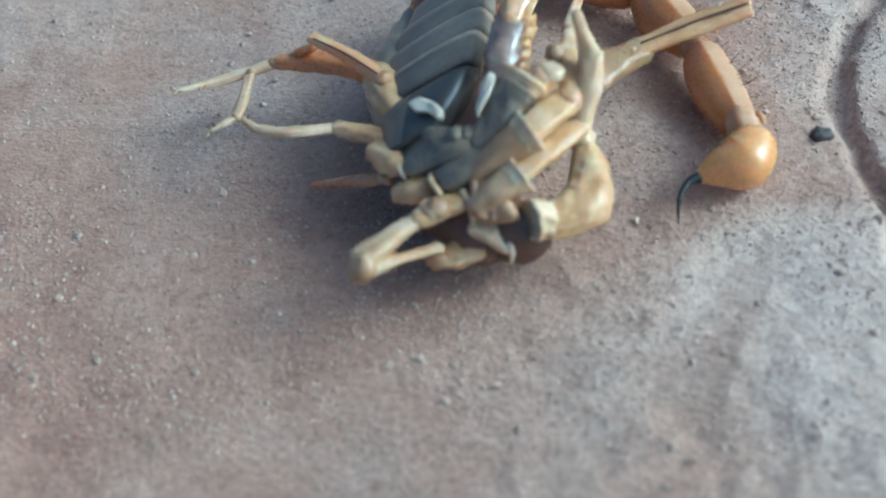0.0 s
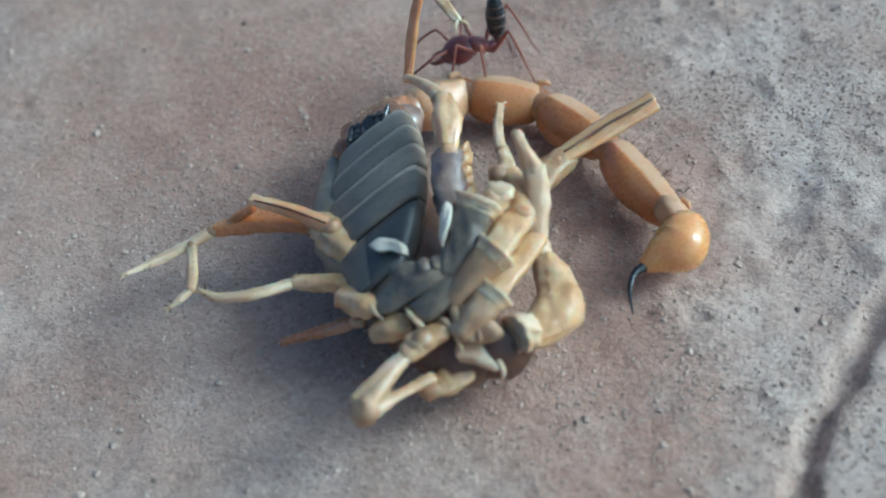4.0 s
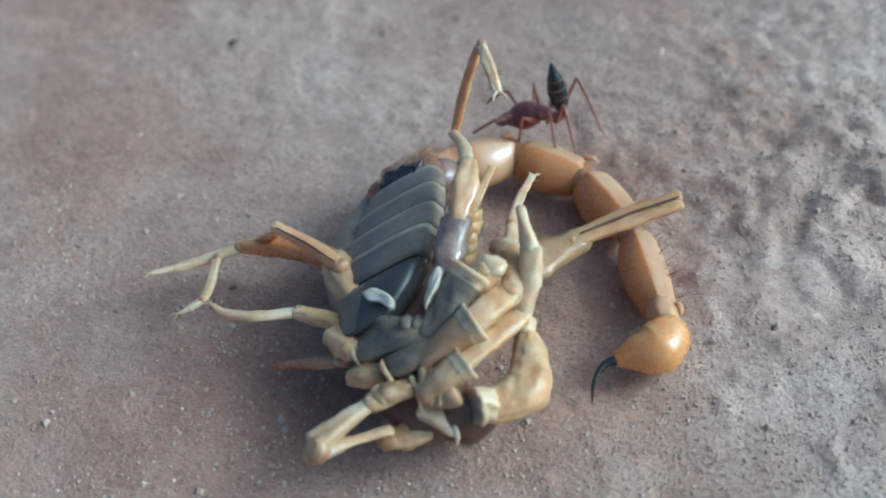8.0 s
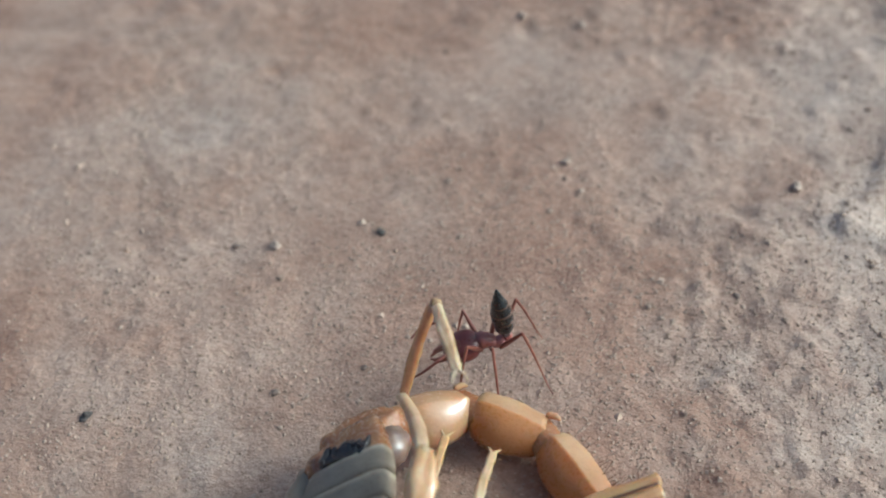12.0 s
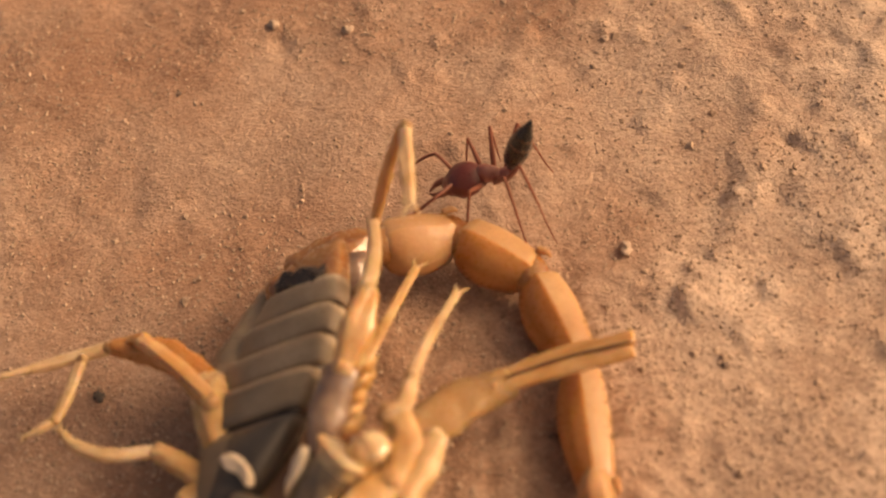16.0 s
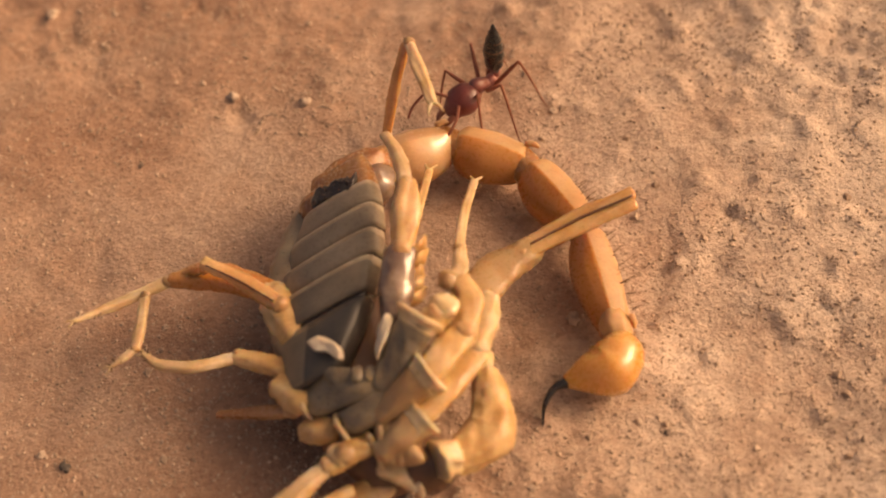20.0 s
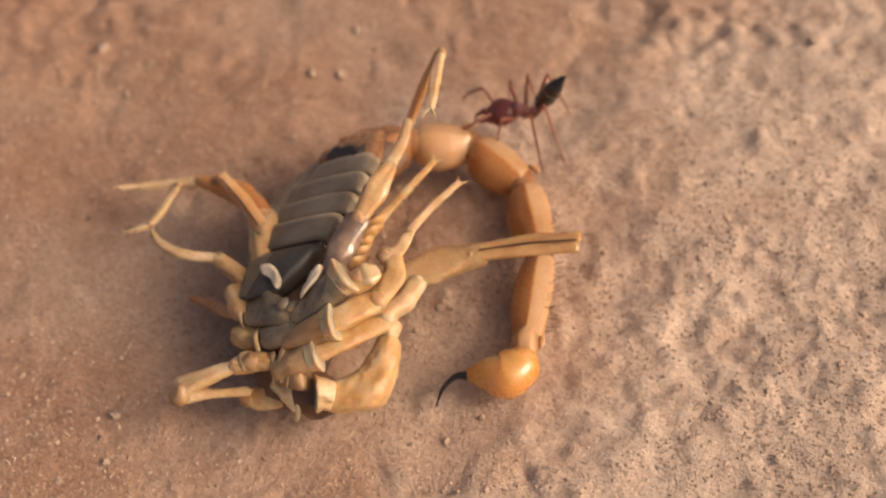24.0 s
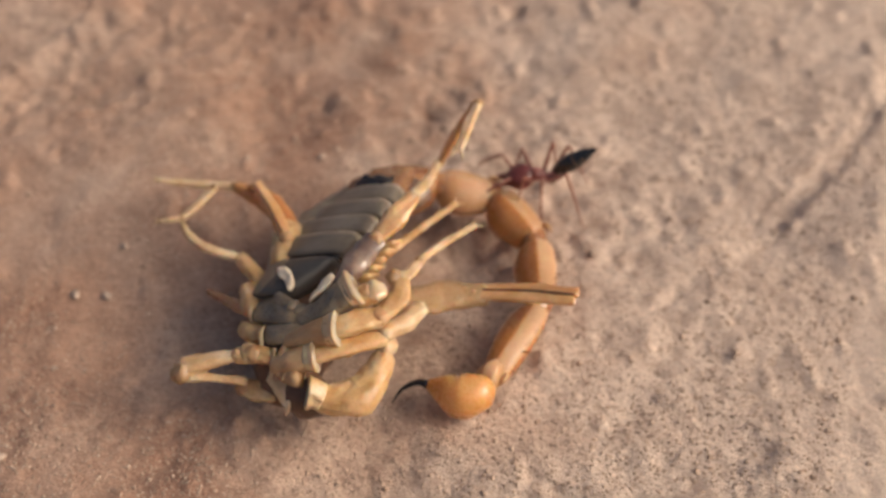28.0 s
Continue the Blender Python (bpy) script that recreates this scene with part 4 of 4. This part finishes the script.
def build_ant():
    head = part("head", lump((0, 0, 4.4), (1.6, 1.5, 1.2), (0, 12, 0), 0.06, 1, 14, 20), ANT_RED, ant, "dark red head")
    part("face", lump((0.9, 0, 4.1), (0.95, 1.05, 0.8), (0, 20, 0), 0.05, 2, 10, 16), ANT_RED, head)
    for s in (-1, 1):
        part("mandible", tube([(1.3, 0.5 * s, 4.0), (2.2, 0.6 * s, 3.7), (2.9, 0.12 * s, 3.4)], [0.34, 0.26, 0.08], 10, 5), ANT_LEG, head)
        part("antenna", tube([(0.9, 0.7 * s, 4.9), (1.9, 1.9 * s, 5.3), (2.4, 2.2 * s, 5.2), (3.6, 2.4 * s, 4.4), (4.4, 2.2 * s, 3.7)], [0.16, 0.13, 0.13, 0.12, 0.09], 8, 4), ANT_LEG, head)
        part("eye", lump((0.1, 1.12 * s, 4.8), (0.26, 0.16, 0.26), rough=0), DARK, head)
    part("thorax", tube([(-0.9, 0, 4.6), (-1.5, 0, 4.85), (-2.1, 0, 4.7), (-2.6, 0, 4.45), (-3.2, 0, 4.5), (-3.5, 0, 4.5)], [0.5, 0.78, 0.62, 0.5, 0.56, 0.34], 18, 5, 1.05), ANT_PINK, ant, "rosy red slender thorax")
    part("petiole", tube([(-3.4, 0, 4.5), (-3.75, 0, 5.0), (-3.7, 0, 5.35)], [0.26, 0.38, 0.24], 12, 4), ANT_PINK, ant)
    hinge = Vector(ABDOMEN_HINGE)
    gaster = part("abdomen", tube([Vector(p) - hinge for p in ((-3.6, 0, 5.3), (-4.0, 0, 6.1), (-4.7, 0, 7.3), (-5.4, 0, 8.5), (-6.2, 0, 9.8))], [0.36, 0.8, 0.92, 0.68, 0.12], 20, 7), ANT_BLACK, ant, "glossy black pointed abdomen, held up", at=hinge)
    for k, u in enumerate((0.3, 0.52, 0.72)):
        c = Vector((-0.25, 0, 0.4)).lerp(Vector((-2.35, 0, 4.1)), u)
        d = Vector((-0.52, 0, 0.86)) * 0.05
        r = (0.9, 0.93, 0.72)[k]
        part("seam", tube([c - d, c + d], [r, r], 20, 1, dome=0.05), BROWN, gaster, "fine brownish seam round the abdomen")
    hips = [(-1.4, 0.5), (-2.2, 0.5), (-3.0, 0.45)]
    knees = [(-0.4, 2.3, 6.3), (-2.8, 2.7, 6.9), (-4.6, 2.0, 7.4)]
    feet = [(1.0, 3.7), (-3.2, 4.5), (-6.6, 3.3)]
    legs = []
    for (hx, hy), (kx, ky, kz), (fx, fy) in zip(hips, knees, feet):
        for s in (-1, 1):
            hip = Vector((hx, hy * s, 4.2))
            knee = Vector((kx, ky * s, kz)) - hip
            foot = Vector((fx, fy * s, 0.1)) - hip
            shin = knee * 0.42 + foot * 0.58
            ob = part("leg", tube([(0, 0, 0), knee * 0.35, knee * 0.7, knee], [0.18, 0.21, 0.17, 0.12], 10, 4), ANT_LEG, ant, at=hip)
            part("shin", tube([knee, (knee + shin) / 2 + Vector((0, 0, 0.2)), shin], [0.12, 0.11, 0.08], 8, 4), ANT_LEG, ob)
            part("foot", tube([shin, (shin + foot) / 2 - Vector((0, 0, 0.2)), foot], [0.08, 0.06, 0.04], 6, 4), ANT_LEG, ob)
            legs.append((ob, hip, s))
    return legs, gaster


ANT_LEGS, ANT_ABDOMEN = build_ant()


# ---- loose stones and grit ----
def pebble(x, y, size, material, label, seed, flat=0.6):
    z = float(ground_height(np.array([x * 1.0]), np.array([y * 1.0]))[0])
    ob = new("pebble", mesh_of("pebble", *lump((0, 0, 0), (size, size * 0.78, size * flat), (0, 0, seed * 47), 0.9, seed, 9, 14), material))
    ob.location = (x * MM, y * MM, (z + size * flat * 0.3) * MM)
    return tagged(ob, label, "pebble" if material is not CLOD else "earth lump", "stones on the ground")


DARK_PEBBLES = [
    (3.2, 7.2, 0.81), (4.9, 32.1, 0.28), (-40.8, 13.0, 0.22), (-47.5, 66.8, 0.31), (-60.0, 100.7, 0.50), (-45.0, 105.6, 0.37), (-11.4, 87.3, 0.22),
    (-3.8, 90.4, 0.25), (-2.0, 69.8, 0.31), (7.5, 72.9, 0.37), (-47.5, 63.5, 0.22), (-52.3, 122.6, 0.37), (-37.8, 109.0, 0.31), (-39.0, 125.5, 0.46),
    (-5.9, 120.2, 0.34), (6.4, 125.4, 0.31), (-36.7, 155.9, 0.31), (-22.2, 135.0, 0.25), (3.0, 215.0, 0.31),
]
PALE_CLODS = [
    (-48.6, 122.8, 0.56), (-22.2, 137.4, 0.50), (-41.0, 126.8, 0.37), (0.2, 136.1, 0.62), (-28.9, 163.2, 0.62), (-22.1, 161.8, 0.56), (-47.9, 176.5, 0.68),
    (-24.7, 181.3, 0.56), (-21.9, 182.3, 0.56), (-20.5, 133.1, 0.37), (-38.9, 189.5, 0.62), (-53.7, 187.7, 0.62), (-22.9, 188.4, 0.43), (23.2, 202.5, 0.50),
    (-8.4, 207.3, 0.43), (-15.9, 204.2, 0.37), (-38.4, 22.2, 0.31), (0.1, 158.4, 0.37),
]
for k, (x, y, size) in enumerate(DARK_PEBBLES):
    pebble(x, y, size, DARK_STONE if size > 0.45 else GREY_STONE, "small dark stone on the dusty ground", k + 1)
for k, (x, y, size) in enumerate(PALE_CLODS):
    pebble(x, y, size, CLOD, "pale lump of earth stuck to the ground", k + 41, 0.7)


def build_grit(count, low, high, material, label, seed, box):
    """Loose grains, too many to count, half sunk in the dust."""
    rng = np.random.default_rng(seed)
    base = [(-1, 0, -0.25), (0.2, -0.9, -0.2), (0.9, 0.1, -0.25), (-0.1, 0.95, -0.2), (-0.45, -0.35, 0.44), (0.5, -0.2, 0.36), (0.05, 0.5, 0.46)]
    tris = [(0, 1, 4), (1, 5, 4), (1, 2, 5), (2, 6, 5), (2, 3, 6), (3, 4, 6), (3, 0, 4), (4, 5, 6)]
    base = np.array(base)
    x, y = rng.uniform(box[0], box[1], count), rng.uniform(box[2], box[3], count)
    clump = lattice(x, y, 11, seed) + 0.6 * lattice(x, y, 4, seed + 1) + 0.006 * (x + 10)
    keep = clump > rng.uniform(-1.1, 0.9, count)
    x, y = x[keep], y[keep]
    z = ground_height(x, y)
    size = low * (high / low) ** rng.uniform(0, 1, len(x)) ** 2
    turn = rng.uniform(0, 2 * math.pi, len(x))
    jitter = base[None] * rng.uniform(0.7, 1.3, (len(x), len(base), 3))
    c, s = np.cos(turn)[:, None], np.sin(turn)[:, None]
    px = jitter[..., 0] * c - jitter[..., 1] * s
    py = jitter[..., 0] * s + jitter[..., 1] * c
    co = np.stack([x[:, None] + px * size[:, None], y[:, None] + py * size[:, None], z[:, None] + (jitter[..., 2] + 0.15) * size[:, None]], -1)
    n = len(base)
    faces = (np.array(tris)[None] + (np.arange(len(x)) * n)[:, None, None]).reshape(-1, 3)
    ob = new("grit", mesh_of("grit", co.reshape(-1, 3).tolist(), faces.tolist(), material, False))
    return tagged(ob, label, "grit", kind="stuff")


build_grit(7000, 0.13, 0.5, SAND, "small clods of earth on the dusty ground", 13, (-75, 70, -25, 264))
build_grit(250000, 0.07, 0.24, SAND, "loose sand grains scattered over the dusty ground", 11, (-72, 50, -25, 250))
build_grit(500, 0.06, 0.16, GREY_STONE, "dark grit scattered over the dusty ground", 12, (-75, 70, -25, 264))


def motions():
    walk(scorpion, [(t, pose(x * MM, y * MM, 0, 0, 0, turn)) for t, x, y, turn in DRAG])
    held = np.array(ANT_WAY)
    rows, lifts = [], []
    for t, x, y, turn in DRAG:
        ax, ay, yaw, lift = (float(np.interp(t, held[:, 0], held[:, n])) for n in (1, 2, 3, 4))
        rows.append((t, pose(x * MM, y * MM, 0, 0, 0, turn) @ pose(ax * MM, ay * MM, 0, 0, 4, yaw)))
        lifts.append((t, pose(*(c * MM for c in ABDOMEN_HINGE), 0, lift, 0)))
    walk(ant, rows)
    walk(ANT_ABDOMEN, lifts)
    walk(TAIL_END, [(t, pose(*(c * MM for c in TAIL_HINGE), 0, 0, swing)) for t, swing in TAIL_SWING])
    walk(FOLDING_LEG, [(t, pose(*(c * MM for c in LEG_HINGE), tilt, 0, 0)) for t, tilt in LEG_FOLD])
    walk(FOLDING_FOOT, [(t, pose(*(c * MM for c in FOOT_HINGE), -tilt, 0, 0)) for t, tilt in FOOT_FOLD])
    for k, (ob, hip, side) in enumerate(ANT_LEGS):
        rows = []
        for n in range(57):
            swing = 14 * side * math.sin(2 * math.pi * (n * 0.19 + k * 0.37))
            lift = 5 * math.cos(2 * math.pi * (n * 0.19 + k * 0.37))
            rows.append((n * 0.5, pose(hip.x * MM, hip.y * MM, hip.z * MM, lift * side, 0, swing)))
        walk(ob, rows)


motions()
